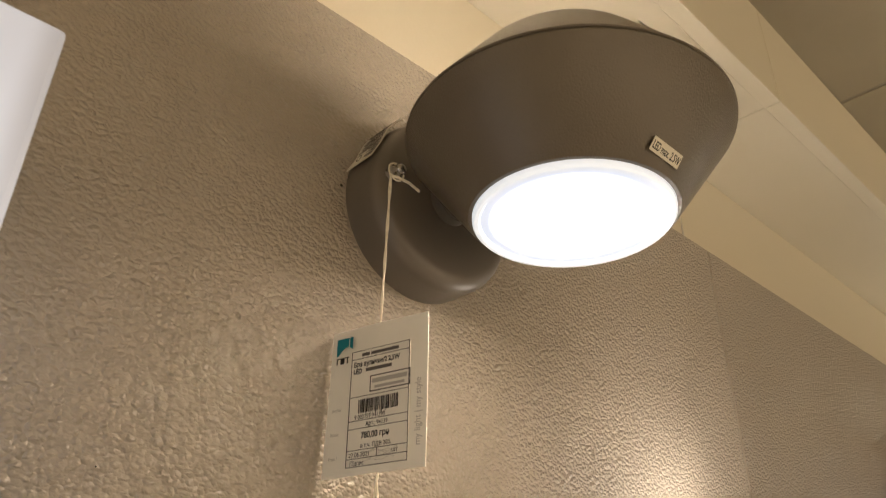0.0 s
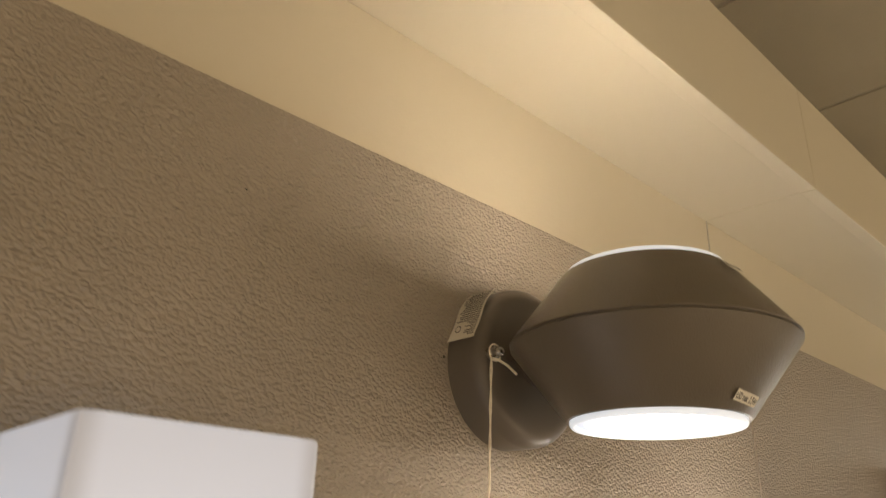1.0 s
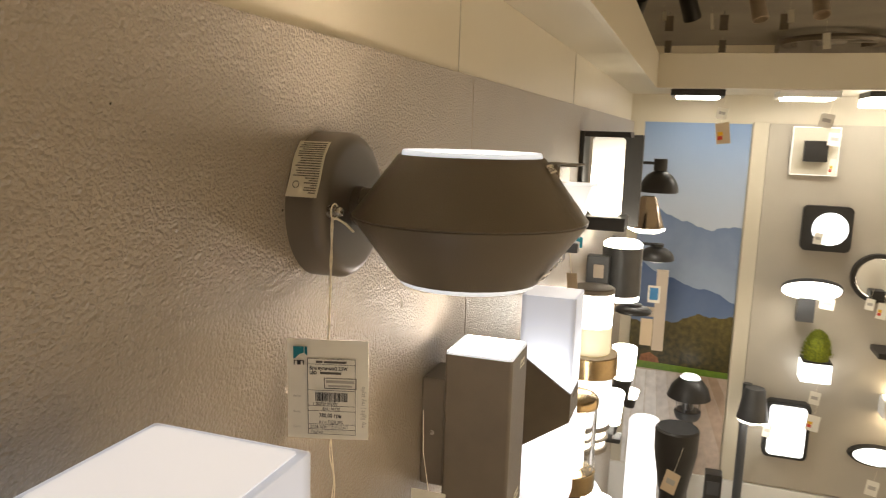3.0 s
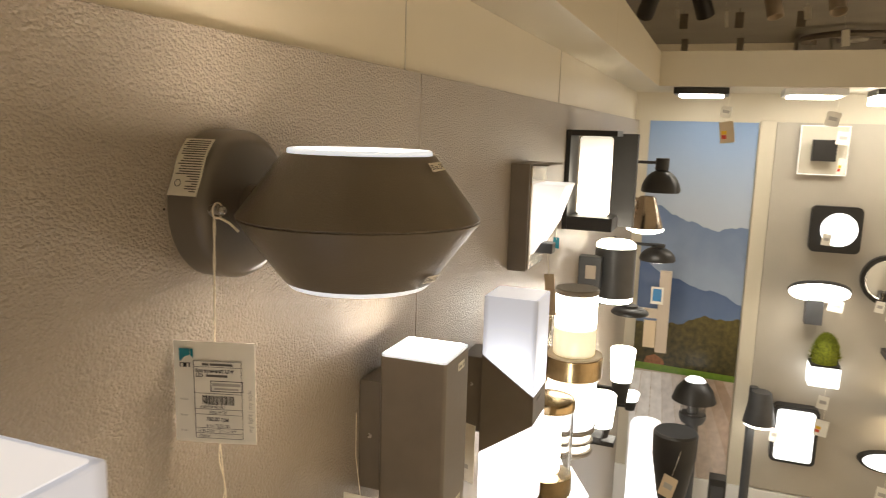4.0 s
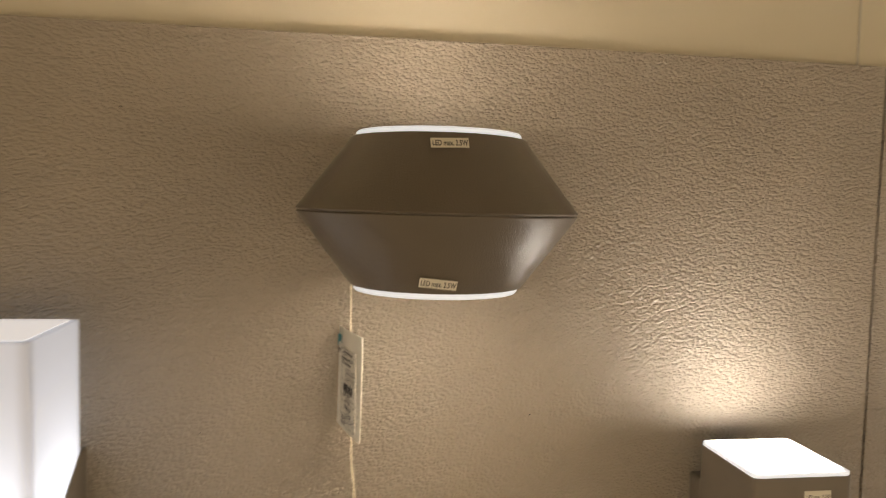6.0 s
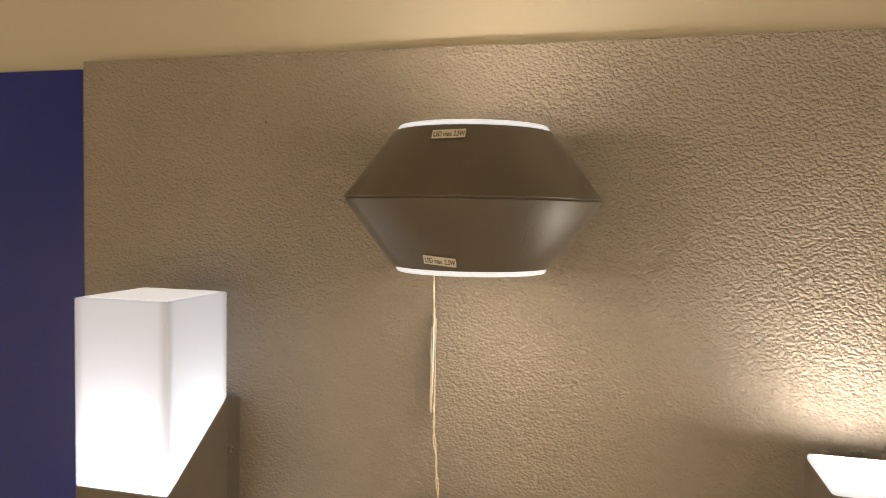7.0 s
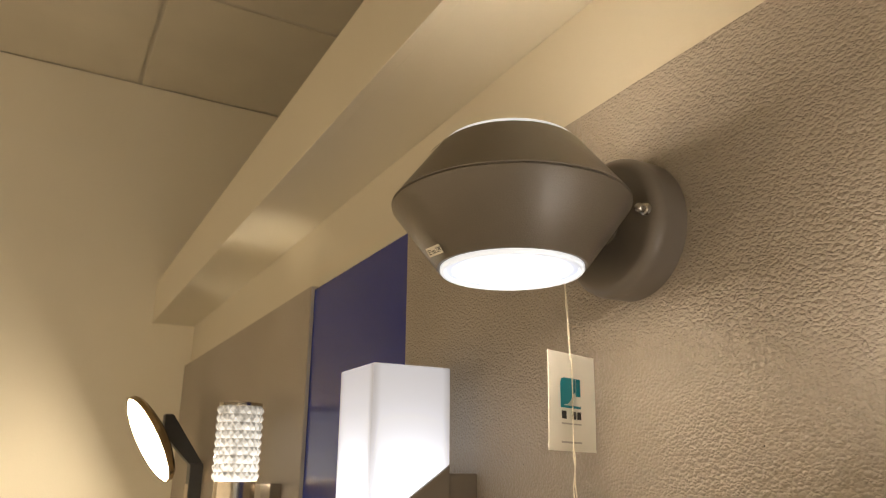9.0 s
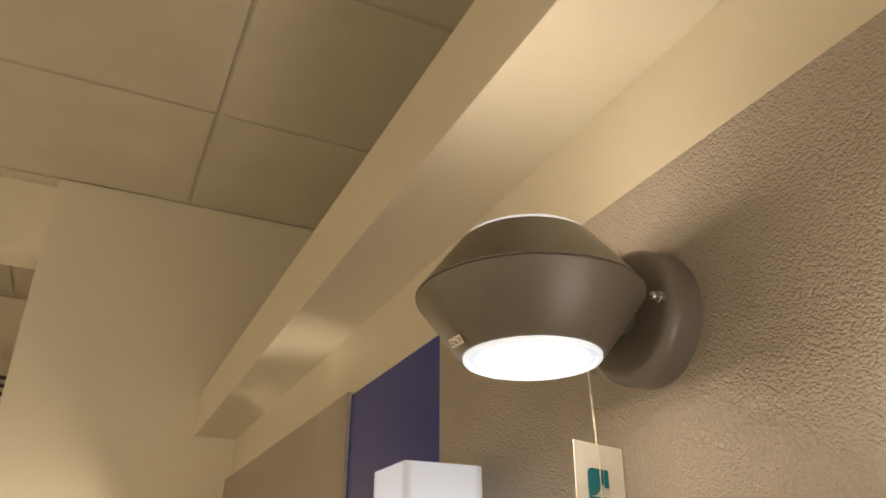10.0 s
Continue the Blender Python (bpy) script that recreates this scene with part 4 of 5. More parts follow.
def banner():
    X, yl, yr = X_RIGHT - 0.004, -0.05, -0.514
    t = thing("photo_banner", at(0, 0, 0), "tall photo banner of blue mountains, grass and a plank deck", "banner")
    part("sheet", box(X, X_RIGHT - 0.0005, yr, yl, 0.24, 1.93), M_RING, t)
    flat("sky", [(yl, 1.2), (yr, 1.2), (yr, 1.93), (yl, 1.93)], X, sheet("print sky", (0.50, 0.55, 0.62), (0.22, 0.34, 0.56), 1.4, 1.95, 5, 0.08), t)

    def ridge(base, amp, z_low, seed, name, m, k):
        random.seed(seed)
        n = 46
        ph = [random.random() * 6 for _ in range(4)]
        top = []
        for i in range(n + 1):
            u = i / n
            top.append((yl + (yr - yl) * u, base(u) + amp * (math.sin(7 * u + ph[0]) * 0.5 + math.sin(17 * u + ph[1]) * 0.28 + math.sin(41 * u + ph[2]) * 0.12 + math.sin(83 * u + ph[3]) * 0.07)))
        flat(name, top + [(yr, z_low), (yl, z_low)], X - 0.001 * k, m, t)

    ridge(lambda u: 1.56 - 0.1 * min(u * 2.2, 1), 0.028, 1.0, 2, "far_ridge", sheet("print far ridge", (0.34, 0.42, 0.55), (0.13, 0.19, 0.33), 1.1, 1.5, 9, 0.25), 1)
    ridge(lambda u: 1.27 - 0.17 * u, 0.02, 0.8, 7, "near_ridge", sheet("print near ridge", (0.16, 0.22, 0.34), (0.05, 0.10, 0.24), 0.9, 1.25, 12, 0.25), 2)
    ridge(lambda u: 0.98 + 0.05 * u, 0.03, 0.74, 11, "thicket", sheet("print bushes", (0.012, 0.012, 0.006), (0.14, 0.11, 0.03), 0.6, 1.2, 42, 0.8), 3)
    flat("autumn_bush", [(-0.1, 0.765), (-0.2, 0.762), (-0.19, 0.80), (-0.15, 0.825), (-0.11, 0.81)], X - 0.004, sheet("print autumn bush", (0.1, 0.03, 0.01), (0.5, 0.22, 0.08), 0.7, 0.9, 60, 0.5), t)
    flat("grass", [(yl, 0.735), (yr, 0.72), (yr, 0.765), (yl, 0.78)], X - 0.005, sheet("print grass", (0.05, 0.12, 0.01), (0.2, 0.32, 0.03), 0.7, 0.8, 60, 0.4), t)
    flat("deck", [(yl, 0.24), (yr, 0.24), (yr, 0.735), (yl, 0.745)], X - 0.0052, M_BEIGE, t, "printed plank deck")
    n = 10
    width = yl - yr
    for k in range(-3, n):
        tone = random.uniform(-0.06, 0.06)
        y0, y1 = [yl + (yr - yl) * u for u in (k / n, (k + 0.96) / n)]
        # Lamp glare painted into the plank colour: whiter towards the left.
        glare = min(1.0, max(0.0, 1 - k / 7))
        m = mat("print plank", [0.46 + 0.44 * glare + tone, 0.35 + 0.55 * glare + tone, 0.27 + 0.63 * glare + tone], 0.22, var=0.12, scale=30)
        # the planks fan out towards the viewer
        fan = lambda y, s: yl - 0.18 * width + (y - yl + 0.18 * width) * (1 + 0.75 * s)
        sides = []
        for y in (y0, y1):
            sides.append([(min(yl, max(yr, fan(y, s / 12))), 0.736 - 0.495 * s / 12) for s in range(13)])
        outline = sides[0] + sides[1][::-1]
        if max(abs(p[0] - q[0]) for p, q in zip(*sides)) > 0.004:
            clean = [p for p, q in zip(outline, outline[1:] + outline[:1]) if (Vector(p) - Vector(q)).length > 1e-5]
            if len(clean) > 2:
                flat("plank", clean, X - 0.0064, m, t)


banner()
structure("trim_pilaster", box(X_RIGHT - 0.014, X_RIGHT, -0.585, -0.52, 0.24, 1.94, 0.002), M_CREAM, "cream upright strip beside the photo banner")
structure("trim_display_board", box(X_RIGHT - 0.012, X_RIGHT - 0.0005, -2.6, -0.587, 0.245, 1.935, 0.001), M_FARPANEL, "taupe display board on the far wall")
structure("baseboard", box(X_RIGHT - 0.02, X_RIGHT, -2.7, 0.01, 0.0, 0.238, 0.002), M_RING, "white plinth under the far display wall")
XB = X_RIGHT - 0.012
OUTX = pose(0, 0, 0, 0, -90, 0)  # turns z towards -x


def far_thing(name, y, z, label, group="far wall lamps"):
    return thing(name, at(XB, y, z), label, "wall lamp", group)


a = far_thing("glass_plate_wall_lamp", -0.775, 1.82, "square glass plate wall lamp with a black box, lit")
part("glass_plate", prism(rounded(0.19, 0.21, 0.012), "x", -0.022, -0.016), M_PLATE, a, "frosted square plate, lit from behind")
# Added strips: the plate's bright border is painted as emission.
for w0, w1, h0, h1 in ((-0.095, 0.095, 0.1005, 0.105), (-0.095, 0.095, -0.105, -0.1005), (-0.095, -0.0905, -0.1, 0.1), (0.0905, 0.095, -0.1, 0.1)):
    part("border_glow", box(-0.0232, -0.0222, w0, w1, h0, h1), M_BORDERGLOW, a, "glowing strip added for the plate's bright border")
part("box", box(-0.06, -0.0225, -0.047, 0.047, -0.045, 0.045, 0.002), M_BLACK, a)
part("stand_off", box(-0.016, 0, -0.04, 0.04, -0.04, 0.04), M_ANTHRACITE, a)
a = far_thing("round_face_wall_lamp", -0.855, 1.485, "black square wall lamp with a round lit face")
part("frame", prism(rounded(0.2, 0.2, 0.024), "x", -0.035, 0), M_BLACK, a)
part("diffuser", lathe([(0, 0), (0.072, 0), (0.07, 0.012), (0, 0.018)], 40, Matrix.Translation((-0.035, -0.012, 0)) @ OUTX), M_MILD, a, "round white diffuser, lit", True)
a = far_thing("disc_wall_lamp", -0.805, 1.225, "black flat disc wall lamp on a square foot, lit below")
d = part("disc", lathe([(0, 0.018), (0.118, 0.018), (0.122, 0.012), (0.122, 0.002), (0, 0.002)], 48), M_ANTHRACITE, a, smooth=True)
e = part("diffuser", lathe([(0, 0.0018), (0.116, 0.0018), (0.114, -0.006), (0, -0.006)], 48), M_FARGLOW, a, "lit ring under the disc", True)
for o in (d, e):
    o.matrix_basis = pose(-0.14, 0, 0, 0, 28, 0)
part("foot", box(-0.06, 0, -0.035, 0.035, -0.16, -0.01, 0.002), M_ANTHRACITE, a)
a = far_thing("ring_wall_lamp", -1.075, 1.285, "black open ring wall lamp with a bright lit inner face")
bm = bmesh.new()
ring = [[bm.verts.new((-0.03 + dx, (0.088 + dr) * math.cos(t), (0.088 + dr) * math.sin(t))) for dr, dx in ((0.019, -0.016), (0.019, 0.016), (0, 0.016), (0, -0.016))] for t in [2 * math.pi * i / 48 for i in range(48)]]
for i in range(48):
    for k in range(4):
        bm.faces.new((ring[i][k], ring[i][(k + 1) % 4], ring[(i + 1) % 48][(k + 1) % 4], ring[(i + 1) % 48][k]))
part("ring", bm, M_BLACK, a, smooth=True)
part("light_strip", lathe([(0.0876, -0.010), (0.0866, -0.010), (0.0866, 0.010), (0.0876, 0.010), (0.0876, -0.010)], 48, Matrix.Translation((-0.03, 0, 0)) @ OUTX), M_SOFTGLOW, a, "lit strip inside the ring")
part("foot", box(-0.07, 0, -0.03, 0.03, -0.085, -0.05, 0.003), M_BLACK, a)
a = far_thing("planter_wall_lamp", -0.868, 0.80, "white lit cube wall lamp with a green moss tuft on top")
part("cube", box(-0.1, 0, -0.062, 0.062, 0, 0.09, 0.008), M_MILD, a, "white cube, lit")
part("rim", box(-0.1, 0, -0.06, 0.06, 0.09, 0.1, 0.002), M_BLACK, a)
bm = bmesh.new()
random.seed(9)
for k in range(700):
    u, v = random.random() * 2 * math.pi, random.random()
    n = Vector((math.cos(u) * math.sqrt(v), math.sin(u) * math.sqrt(v), 0))
    p = Vector((-0.05 + n.x * 0.045, n.y * 0.056 * (1 if v < 0.7 else 1), 0.1 + 0.125 * math.sqrt(max(0, 1 - v))))
    dirn = (p - Vector((-0.05, 0, 0.1))).normalized()
    q = p + dirn * (0.01 + 0.008 * random.random()) + Vector((random.uniform(-0.005, 0.005), random.uniform(-0.005, 0.005), random.uniform(-0.004, 0.004)))
    s = dirn.orthogonal().normalized() * 0.0032
    c = dirn.cross(s)
    vs = [bm.verts.new(w) for w in (p - dirn * 0.008 + s, p - dirn * 0.008 - 0.5 * s + c * 0.87, p - dirn * 0.008 - 0.5 * s - c * 0.87, q)]
    for f3 in ((0, 1, 3), (1, 2, 3), (2, 0, 3)):
        bm.faces.new([vs[i] for i in f3])
part("moss_tuft", bm, M_GREENTUFT, a, "shaggy green tuft")
part("moss_core", lathe([(0.052, 0.1)] + [(0.052 * math.cos(radians(k)), 0.1 + 0.12 * math.sin(radians(k))) for k in range(10, 91, 10)], 20, Matrix.Translation((-0.05, 0, 0))), M_GREENTUFT, a, smooth=True)
a = far_thing("panel_wall_lamp", -0.782, 0.545, "black framed rectangular wall lamp, lit white")
part("frame", prism(rounded(0.19, 0.27, 0.025), "x", -0.05, 0), M_BLACK, a)
part("diffuser", prism(rounded(0.155, 0.235, 0.018), "x", -0.062, -0.0502), M_MILD, a, "rectangular white diffuser, lit")
a = far_thing("oval_wall_lamp", -1.16, 0.475, "black oval bulkhead wall lamp, lit white")
m = Matrix.Translation((0, 0, 0)) @ OUTX @ Matrix.Diagonal((0.42, 1, 1, 1))
part("frame", lathe([(0, 0), (0.115, 0), (0.11, 0.03), (0, 0.03)], 40, m), M_BLACK, a, smooth=True)
part("diffuser", lathe([(0, 0.0302), (0.095, 0.0302), (0.08, 0.05), (0, 0.055)], 40, m), M_MILD, a, "oval white diffuser, lit", True)
a = far_thing("box_wall_lamp", -1.2, 0.72, "white box wall lamp with warm light above and below")
part("box", box(-0.1, 0, -0.055, 0.055, -0.04, 0.04, 0.003), M_RING, a)
part("inset", box(-0.104, -0.1, -0.03, 0.03, -0.065, -0.02), M_WOOD, a)
part("slot", box(-0.09, -0.01, -0.04, 0.04, 0.0405, 0.043), M_WARMGLOW, a, "warm lit slot")
part("slot", box(-0.09, -0.01, -0.04, 0.04, -0.043, -0.0405), M_WARMGLOW, a, "warm lit slot")
a = far_thing("shelf_wall_lamp", -1.16, 0.96, "black flat wall lamp with a small drop lens")
part("plate", box(-0.16, 0, -0.075, 0.075, 0, 0.025, 0.002), M_BLACK, a)
part("lens", cyl(0.035, -0.035, 0.0, 24), M_BLACK, a, smooth=True)
for y, z, w, h, st in ((-0.84, 1.90, 0.05, 0.055, False), (-0.845, 1.79, 0.03, 0.07, True), (-0.82, 1.47, 0.035, 0.05, False), (-0.885, 1.185, 0.06, 0.05, False), (-1.05, 1.2, 0.035, 0.05, False), (-1.1, 1.185, 0.04, 0.07, True), (-0.88, 0.755, 0.045, 0.06, False), (-0.885, 0.645, 0.055, 0.075, True), (-1.15, 0.38, 0.05, 0.07, False), (-0.70, 0.575, 0.035, 0.065, False)):
    card_tag(XB - 0.075, y, z, w, h, -98, 6, M_PAPER, 0.05, st)


# lamps under the canopy
def ceiling_lamp(y, w, h, m, label, glow_in=0.02, x=2.78, glow_h=0.008):
    t = thing("canopy_lamp", at(x, y, Z_BEAM), label, "ceiling lamp", "canopy lamps")
    part("body", box(-w / 2, w / 2, -w / 2, w / 2, -h, -0.0005, 0.002), m, t)
    part("diffuser", box(-w / 2 + glow_in, w / 2 - glow_in, -w / 2 + glow_in, w / 2 - glow_in, -h - glow_h, -h - 0.0002, 0.003), M_FARGLOW, t, "square white diffuser, lit")


ceiling_lamp(-0.272, 0.21, 0.026, M_BLACK, "flat black square ceiling lamp, lit")
ceiling_lamp(-0.685, 0.22, 0.026, M_RING, "flat white square ceiling lamp, lit")
ceiling_lamp(-0.995, 0.21, 0.022, M_BLACK, "deep square ceiling lamp with a black plate, lit", 0.002, 2.78, 0.034)
ceiling_lamp(-1.45, 0.22, 0.026, M_BLACK, "flat black square ceiling lamp, lit")
card_tag(2.70, -0.375, 1.985, 0.042, 0.045, -105, 10, M_PAPER, 0.045)
card_tag(2.70, -0.375, 1.925, 0.055, 0.085, -100, -8, M_TAGTAN, 0.06, True)
card_tag(2.70, -0.76, 1.97, 0.05, 0.055, -100, 12, M_PAPER, 0.06)


# ---------------------------------------------------------------- path lamps on the floor
def mushroom(x, y, top):
    t = thing("path_lamp", at(x, y, 0), "black mushroom path lamp with a clear glass neck", "garden lamp", "path lamps")
    part("hood", lathe([(0, top), (0.025, top), (0.05, top - 0.012), (0.082, top - 0.05), (0.098, top - 0.1), (0.095, top - 0.1), (0.075, top - 0.055), (0, top - 0.02)], 40), M_BLACK, t, smooth=True)
    part("top_lens", lathe([(0, top + 0.006), (0.035, top + 0.003), (0.045, top - 0.008), (0, top - 0.008)], 32), M_MILD, t, "lit lens on the hood", True)
    g = part("glass_neck", lathe([(0.055, top - 0.1), (0.055, top - 0.16), (0.052, top - 0.16), (0.052, top - 0.1)], 32), M_GLASS, t, smooth=True)
    g.visible_shadow = False
    part("core", cyl(0.025, top - 0.16, top - 0.03, 20), M_ANTHRACITE, t, smooth=True)
    part("collar", lathe([(0, top - 0.205), (0.05, top - 0.205), (0.06, top - 0.185), (0.06, top - 0.165), (0, top - 0.16)], 32), M_ANTHRACITE, t, smooth=True)
    part("post", cyl(0.03, 0, top - 0.205, 24), M_ANTHRACITE, t, smooth=True)


mushroom(2.93, -0.345, 0.775)
b = thing("path_lamp", at(2.08, -0.3, 0), "black tapered bollard lamp standing on the floor", "garden lamp", "path lamps")
part("head", lathe([(0, 0.85), (0.07, 0.85), (0.076, 0.842), (0.074, 0.76), (0.05, 0.62), (0.045, 0.6), (0, 0.6)], 40), M_BLACK, b, smooth=True)
part("post", cyl(0.045, 0, 0.6, 32), M_BLACK, b, smooth=True)
card_tag(1.99, -0.3, 0.72, 0.05, 0.08, -105, 14, M_TAGTAN, 0.1)
b = thing("path_lamp", at(2.98, -0.595, 0), "slender grey post lamp with a conical shade, lit below", "garden lamp", "path lamps")
part("shade", lathe([(0, 0.755), (0.04, 0.755), (0.044, 0.75), (0.068, 0.61), (0.064, 0.61), (0, 0.62)], 32, Matrix.Translation((-0.04, -0.03, 0))), M_ANTHRACITE, b, smooth=True)
part("diffuser", lathe([(0, 0.618), (0.062, 0.612), (0.06, 0.6), (0, 0.592)], 32, Matrix.Translation((-0.04, -0.03, 0))), M_FARGLOW, b, "lit white diffuser", True)
part("post", cyl(0.02, 0, 0.76, 20), M_ANTHRACITE, b, smooth=True)
b = thing("path_lamp", at(2.7, -0.47, 0), "low black box bollard lamp standing on the floor", "garden lamp", "path lamps")
part("body", box(-0.035, 0.035, -0.035, 0.035, 0, 0.43, 0.004), M_BLACK, b)
part("lens", box(-0.0365, -0.035, -0.025, 0.025, 0.34, 0.4), M_ANTHRACITE, b)


# ---------------------------------------------------------------- lamps at the passage end
def crystal_lamp():
    t = thing("crystal_wall_lamp", at(-0.932, -0.076, 1.452), "steel wall lamp with a lit ribbed glass cylinder", "wall lamp")
    R, rows, segs, h = 0.0375, 9, 22, 0.126
    bm = bmesh.new()
    for j in range(rows):
        for i in range(segs):
            a0, a1 = 2 * math.pi * i / segs, 2 * math.pi * (i + 1) / segs
            z0, z1 = 0.145 + h * j / rows, 0.145 + h * (j + 1) / rows
            corner = [bm.verts.new((R * math.cos(a), R * math.sin(a), z)) for a, z in ((a0, z0), (a1, z0), (a1, z1), (a0, z1))]
            tip = bm.verts.new(((R + 0.0034) * math.cos((a0 + a1) / 2), (R + 0.0034) * math.sin((a0 + a1) / 2), (z0 + z1) / 2))
            for k in range(4):
                bm.faces.new((corner[k], corner[(k + 1) % 4], tip))
    bmesh.ops.remove_doubles(bm, verts=bm.verts, dist=0.0001)
    part("glass_cylinder", bm, M_CRYSTAL, t, "faceted glass cylinder, glow painted on its facets")
    part("lid", lathe([(0.033, 0.2712), (0.038, 0.2712), (0.038, 0.277), (0.033, 0.277), (0.033, 0.2712)], 32), M_CHROME, t)
    part("bulb", cyl(0.020, 0.150, 0.158, 32), M_CRYSTALBULB, t, "lit bulb under the open top", smooth=True)
    part("body", cyl(0.0355, 0.0, 0.1445, 36), M_CHROME, t, smooth=True)
    part("wall_plate", box(-0.03, 0.03, 0.055, 0.076, 0.02, 0.14, 0.002), M_GREY, t)
    part("arm", box(-0.01, 0.01, 0.03, 0.056, 0.06, 0.09), M_CHROME, t)


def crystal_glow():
    """Cut glass: emission paints light from its foot, weaker higher and on upward facets."""
    m = glow("cut glass with painted glow", (1.0, 0.93, 0.82), 0.6, 0.08)
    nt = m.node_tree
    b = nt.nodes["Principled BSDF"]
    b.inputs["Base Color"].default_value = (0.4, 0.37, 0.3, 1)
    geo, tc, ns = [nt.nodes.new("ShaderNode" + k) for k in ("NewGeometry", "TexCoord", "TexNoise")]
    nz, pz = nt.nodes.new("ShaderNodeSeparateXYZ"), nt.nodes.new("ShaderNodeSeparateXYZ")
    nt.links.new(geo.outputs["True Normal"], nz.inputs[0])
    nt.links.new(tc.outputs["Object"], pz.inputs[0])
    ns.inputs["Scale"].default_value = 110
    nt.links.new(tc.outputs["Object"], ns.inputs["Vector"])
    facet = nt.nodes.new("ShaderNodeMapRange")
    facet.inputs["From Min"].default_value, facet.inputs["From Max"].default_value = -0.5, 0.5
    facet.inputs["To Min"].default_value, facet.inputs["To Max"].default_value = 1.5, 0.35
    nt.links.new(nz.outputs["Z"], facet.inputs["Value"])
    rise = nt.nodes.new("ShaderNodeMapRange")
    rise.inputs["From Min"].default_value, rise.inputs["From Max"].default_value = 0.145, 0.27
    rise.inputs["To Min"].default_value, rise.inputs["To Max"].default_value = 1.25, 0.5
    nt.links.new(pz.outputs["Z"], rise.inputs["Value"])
    # Noise puts the sparkle into the emission.
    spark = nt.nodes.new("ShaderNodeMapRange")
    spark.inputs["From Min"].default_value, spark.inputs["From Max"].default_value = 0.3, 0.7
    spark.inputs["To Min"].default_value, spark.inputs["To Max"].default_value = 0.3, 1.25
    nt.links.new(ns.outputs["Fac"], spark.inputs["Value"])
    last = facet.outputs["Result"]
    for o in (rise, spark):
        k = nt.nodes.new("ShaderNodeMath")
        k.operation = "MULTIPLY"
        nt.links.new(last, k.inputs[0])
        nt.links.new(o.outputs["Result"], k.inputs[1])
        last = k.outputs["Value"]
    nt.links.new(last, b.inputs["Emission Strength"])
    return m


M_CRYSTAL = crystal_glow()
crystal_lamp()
t = thing("disc_spot_lamp", at(-1.6, 0, 1.69), "brass-rimmed disc wall lamp tilted on an arm, lit", "wall lamp")
part("wall_bar", box(-0.022, 0.022, -0.032, 0, -0.25, -0.06, 0.002), M_ANTHRACITE, t)
part("sensor", box(-0.018, 0.018, -0.0335, -0.032, -0.16, -0.11), M_BEIGE, t, "pale sensor window")
part("arm", prism([(0, -0.062), (-0.034, -0.062), (-0.105, 0.012), (-0.105, 0.06), (-0.085, 0.06)], "x", -0.018, 0.018, 0.002), M_ANTHRACITE, t)
m = Matrix.Translation((0, -0.13, 0)) @ Vector((0.10, -0.87, -0.48)).to_track_quat("Z", "Y").to_matrix().to_4x4()
part("rim", lathe([(0, -0.02), (0.08, -0.018), (0.108, -0.008), (0.116, 0.0), (0.116, 0.010), (0.112, 0.012), (0.110, 0.008), (0, 0.007)], 56, m), M_BRASS, t, smooth=True)
part("diffuser", lathe([(0, 0.012), (0.1, 0.012), (0.109, 0.010), (0.109, 0.0075), (0, 0.0075)], 56, m), M_SPOTDISC, t, "round white diffuser, lit", True)
t = thing("brass_top_wall_lamp", at(-1.52, -0.12, 1.27), "round brass-topped wall lamp", "wall lamp")
part("cap", lathe([(0.030, 0.168), (0.036, 0.168), (0.037, 0.16), (0.037, 0.145), (0.030, 0.145), (0.030, 0.168)], 36), M_BRASS, t, smooth=True)
part("shade", lathe([(0, 0), (0.033, 0), (0.033, 0.145), (0.030, 0.145), (0.030, 0.004), (0, 0.004)], 32), M_WARMSHADE, t, smooth=True)
part("bulb", cyl(0.020, 0.05, 0.06, 24), M_CRYSTALBULB, t, "lit bulb under the open top", smooth=True)
part("arm", box(-0.008, 0.008, 0.03, 0.11, 0.05, 0.07), M_BRASS, t)
part("wall_plate", box(-0.03, 0.03, 0.11, 0.12, 0.0, 0.12), M_BRASS, t)
t = thing("air_conditioner", at(-3.3, -1.15, 2.25), "pale wall-mounted air conditioner with dark slats", "air conditioner")
part("body", box(0, 0.2, -0.42, 0.42, 0, 0.28, 0.02), M_CREAM, t)
for k in range(5):
    part("slat", box(0.2, 0.206, -0.38, 0.38, 0.04 + k * 0.035, 0.055 + k * 0.035), M_ANTHRACITE, t)


# ---------------------------------------------------------------- things under the bare far ceiling
def spotlight(x, y, tilt, turn, material, label, size=1.0):
    s = thing("ceiling_spotlight", at(x, y, Z_CEIL), label, "spotlight", "ceiling spotlights")
    part("adapter", box(-0.05, 0.05, -0.016, 0.016, -0.03, -0.0005, 0.003), material, s)
    part("stem", cyl(0.01, -0.06, -0.03, 12), material, s)
    c = part("can", lathe([(0, 0.08), (0.04, 0.08), (0.045, 0.07), (0.05, -0.09), (0.045, -0.09), (0.038, -0.05), (0, -0.04)], 28), material, s, smooth=True)
    c.matrix_basis = pose(0, 0, -0.085, 0, tilt, turn) @ Matrix.Diagonal((size, size, size, 1))


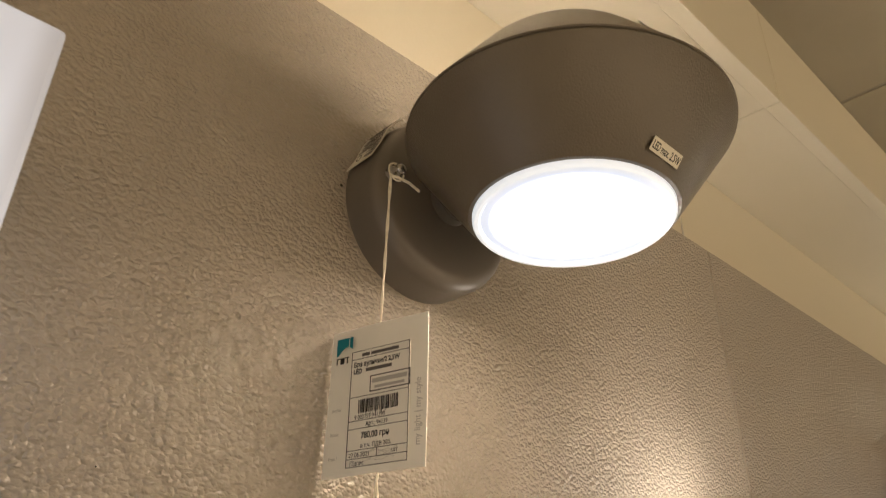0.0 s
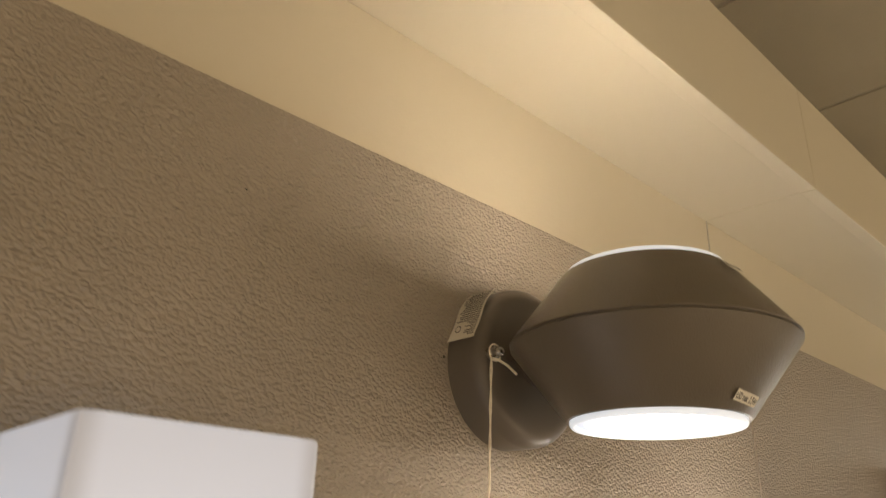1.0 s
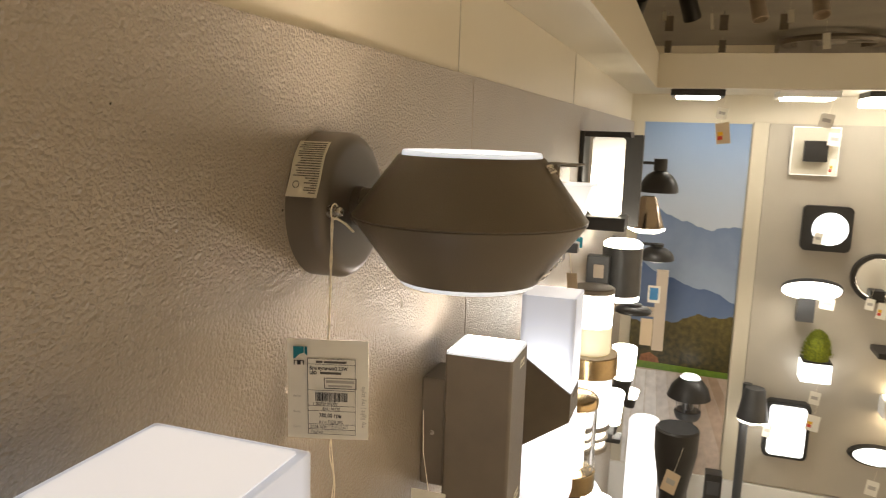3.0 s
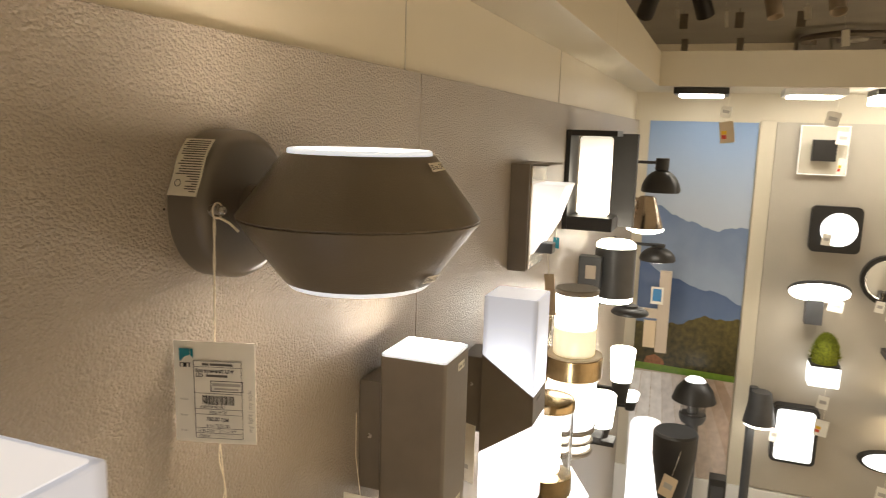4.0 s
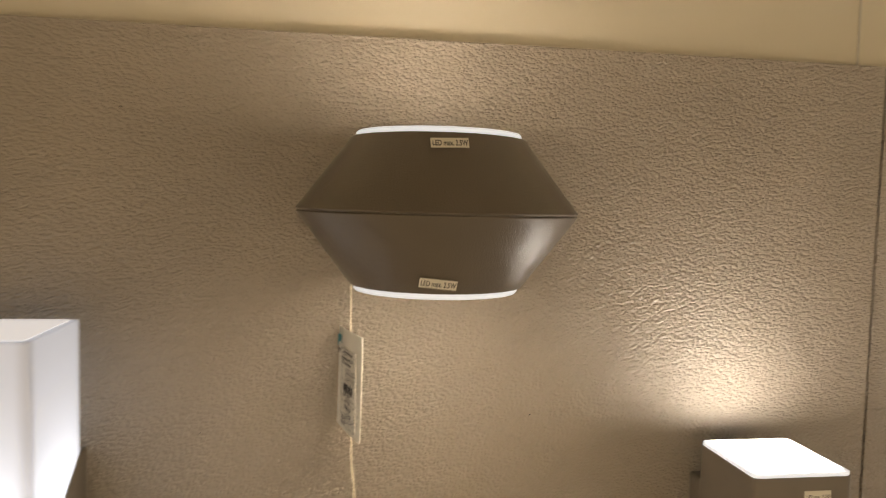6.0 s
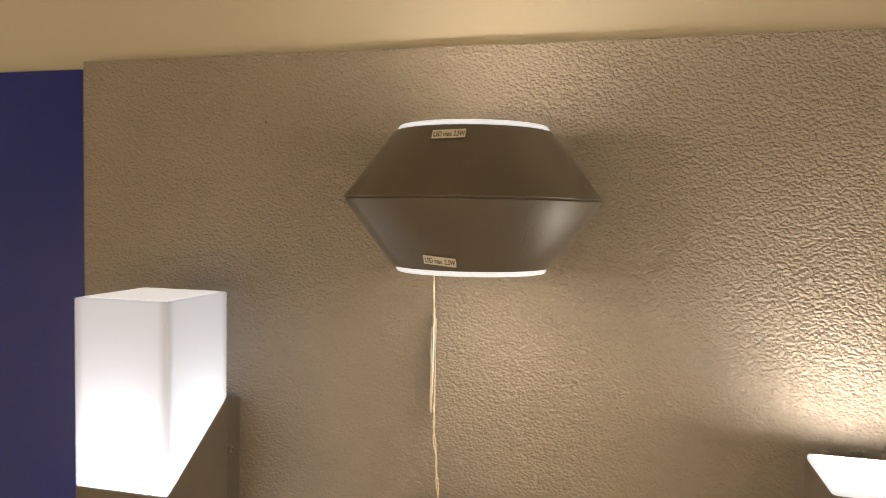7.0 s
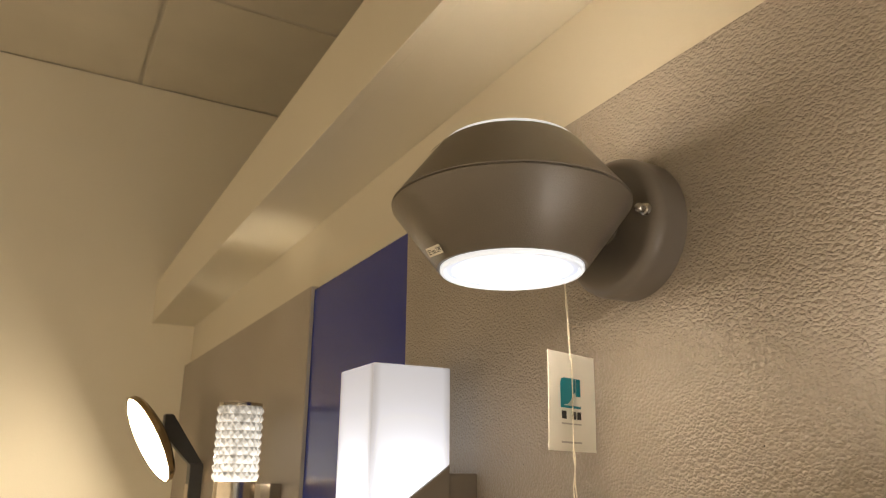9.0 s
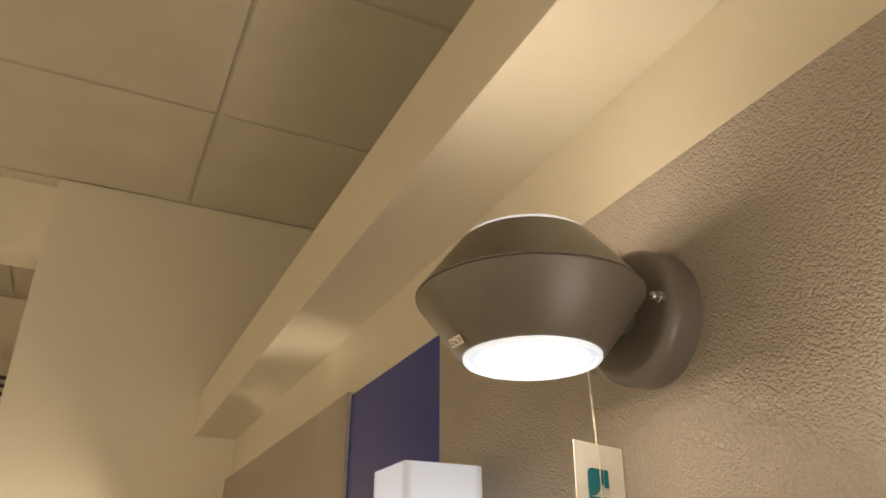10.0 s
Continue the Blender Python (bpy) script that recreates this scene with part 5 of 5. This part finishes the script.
for x, y, tilt, turn in ((5.05, 0.19, 60, 200), (5.0, -0.16, 35, 150), (5.3, -2.3, 50, 60)):
    spotlight(x, y, tilt, turn, M_BLACK, "black cylindrical spotlight under the grey ceiling", 1.25)
for x, y, tilt, turn in ((5.2, -0.62, 20, 40), (5.1, -1.0, 30, 10)):
    spotlight(x, y, tilt, turn, M_BEIGE, "pale cylindrical spotlight under the grey ceiling", 1.1)
for x, y in ((5.9, -0.004), (5.9, -0.42), (7.5, 0.06), (7.5, -0.46), (5.9, -0.86), (6.6, -2.2)):
    h = thing("hanging_plate", at(x, y, Z_CEIL), "small dull metal plate hanging from the grey ceiling", "ceiling fitting", "hanging plates")
    part("rod", cyl(0.004, -0.03, -0.0005, 8, 0.0005), M_DUCT, h)
    part("plate", box(-0.006, 0.006, -0.032, 0.032, -0.15, -0.03, 0.002), M_GREY, h)
ring_lamp = thing("ring_pendant", at(7.3, -1.42, Z_CEIL), "broad dull ring pendant under the grey ceiling", "pendant lamp")
part("hub", lathe([(0, -0.10), (0.10, -0.10), (0.12, -0.08), (0.12, -0.0005), (0, -0.0005)], 32), M_DUCT, ring_lamp, smooth=True)
part("ring", lathe([(0.36, -0.10), (0.44, -0.105), (0.46, -0.08), (0.44, -0.055), (0.36, -0.06), (0.36, -0.10)], 56), M_GREY, ring_lamp, smooth=True)
for k in range(3):
    a = k * 2 * math.pi / 3 + 0.4
    part("spoke", tube([(0.11 * math.cos(a), 0.11 * math.sin(a), -0.08), (0.37 * math.cos(a), 0.37 * math.sin(a), -0.08)], 0.012), M_DUCT, ring_lamp)
duct = thing("ventilation_duct", at(7.75, -1.6, Z_CEIL), "pale boxed ventilation duct under the grey ceiling", "duct")
part("casing", box(-0.22, 0.22, -1.9, 0.62, -0.16, -0.0005, 0.004), M_DUCT, duct)
part("flange", box(-0.235, 0.235, 0.3, 0.33, -0.172, -0.0005, 0.003), M_DUCT, duct)
for x, y, z, w, h, stripes in ((5.5, -0.86, 2.80, 0.045, 0.09, False), (6.3, -1.22, 2.74, 0.06, 0.13, True), (5.4, 0.02, 2.79, 0.03, 0.07, False), (5.6, -0.32, 2.80, 0.025, 0.12, False), (6.5, -1.75, 2.78, 0.05, 0.1, False)):
    card_tag(x, y, z, w, h, 90 + 20 * math.sin(9 * x), 6, M_PAPER, Z_CEIL - z, stripes)
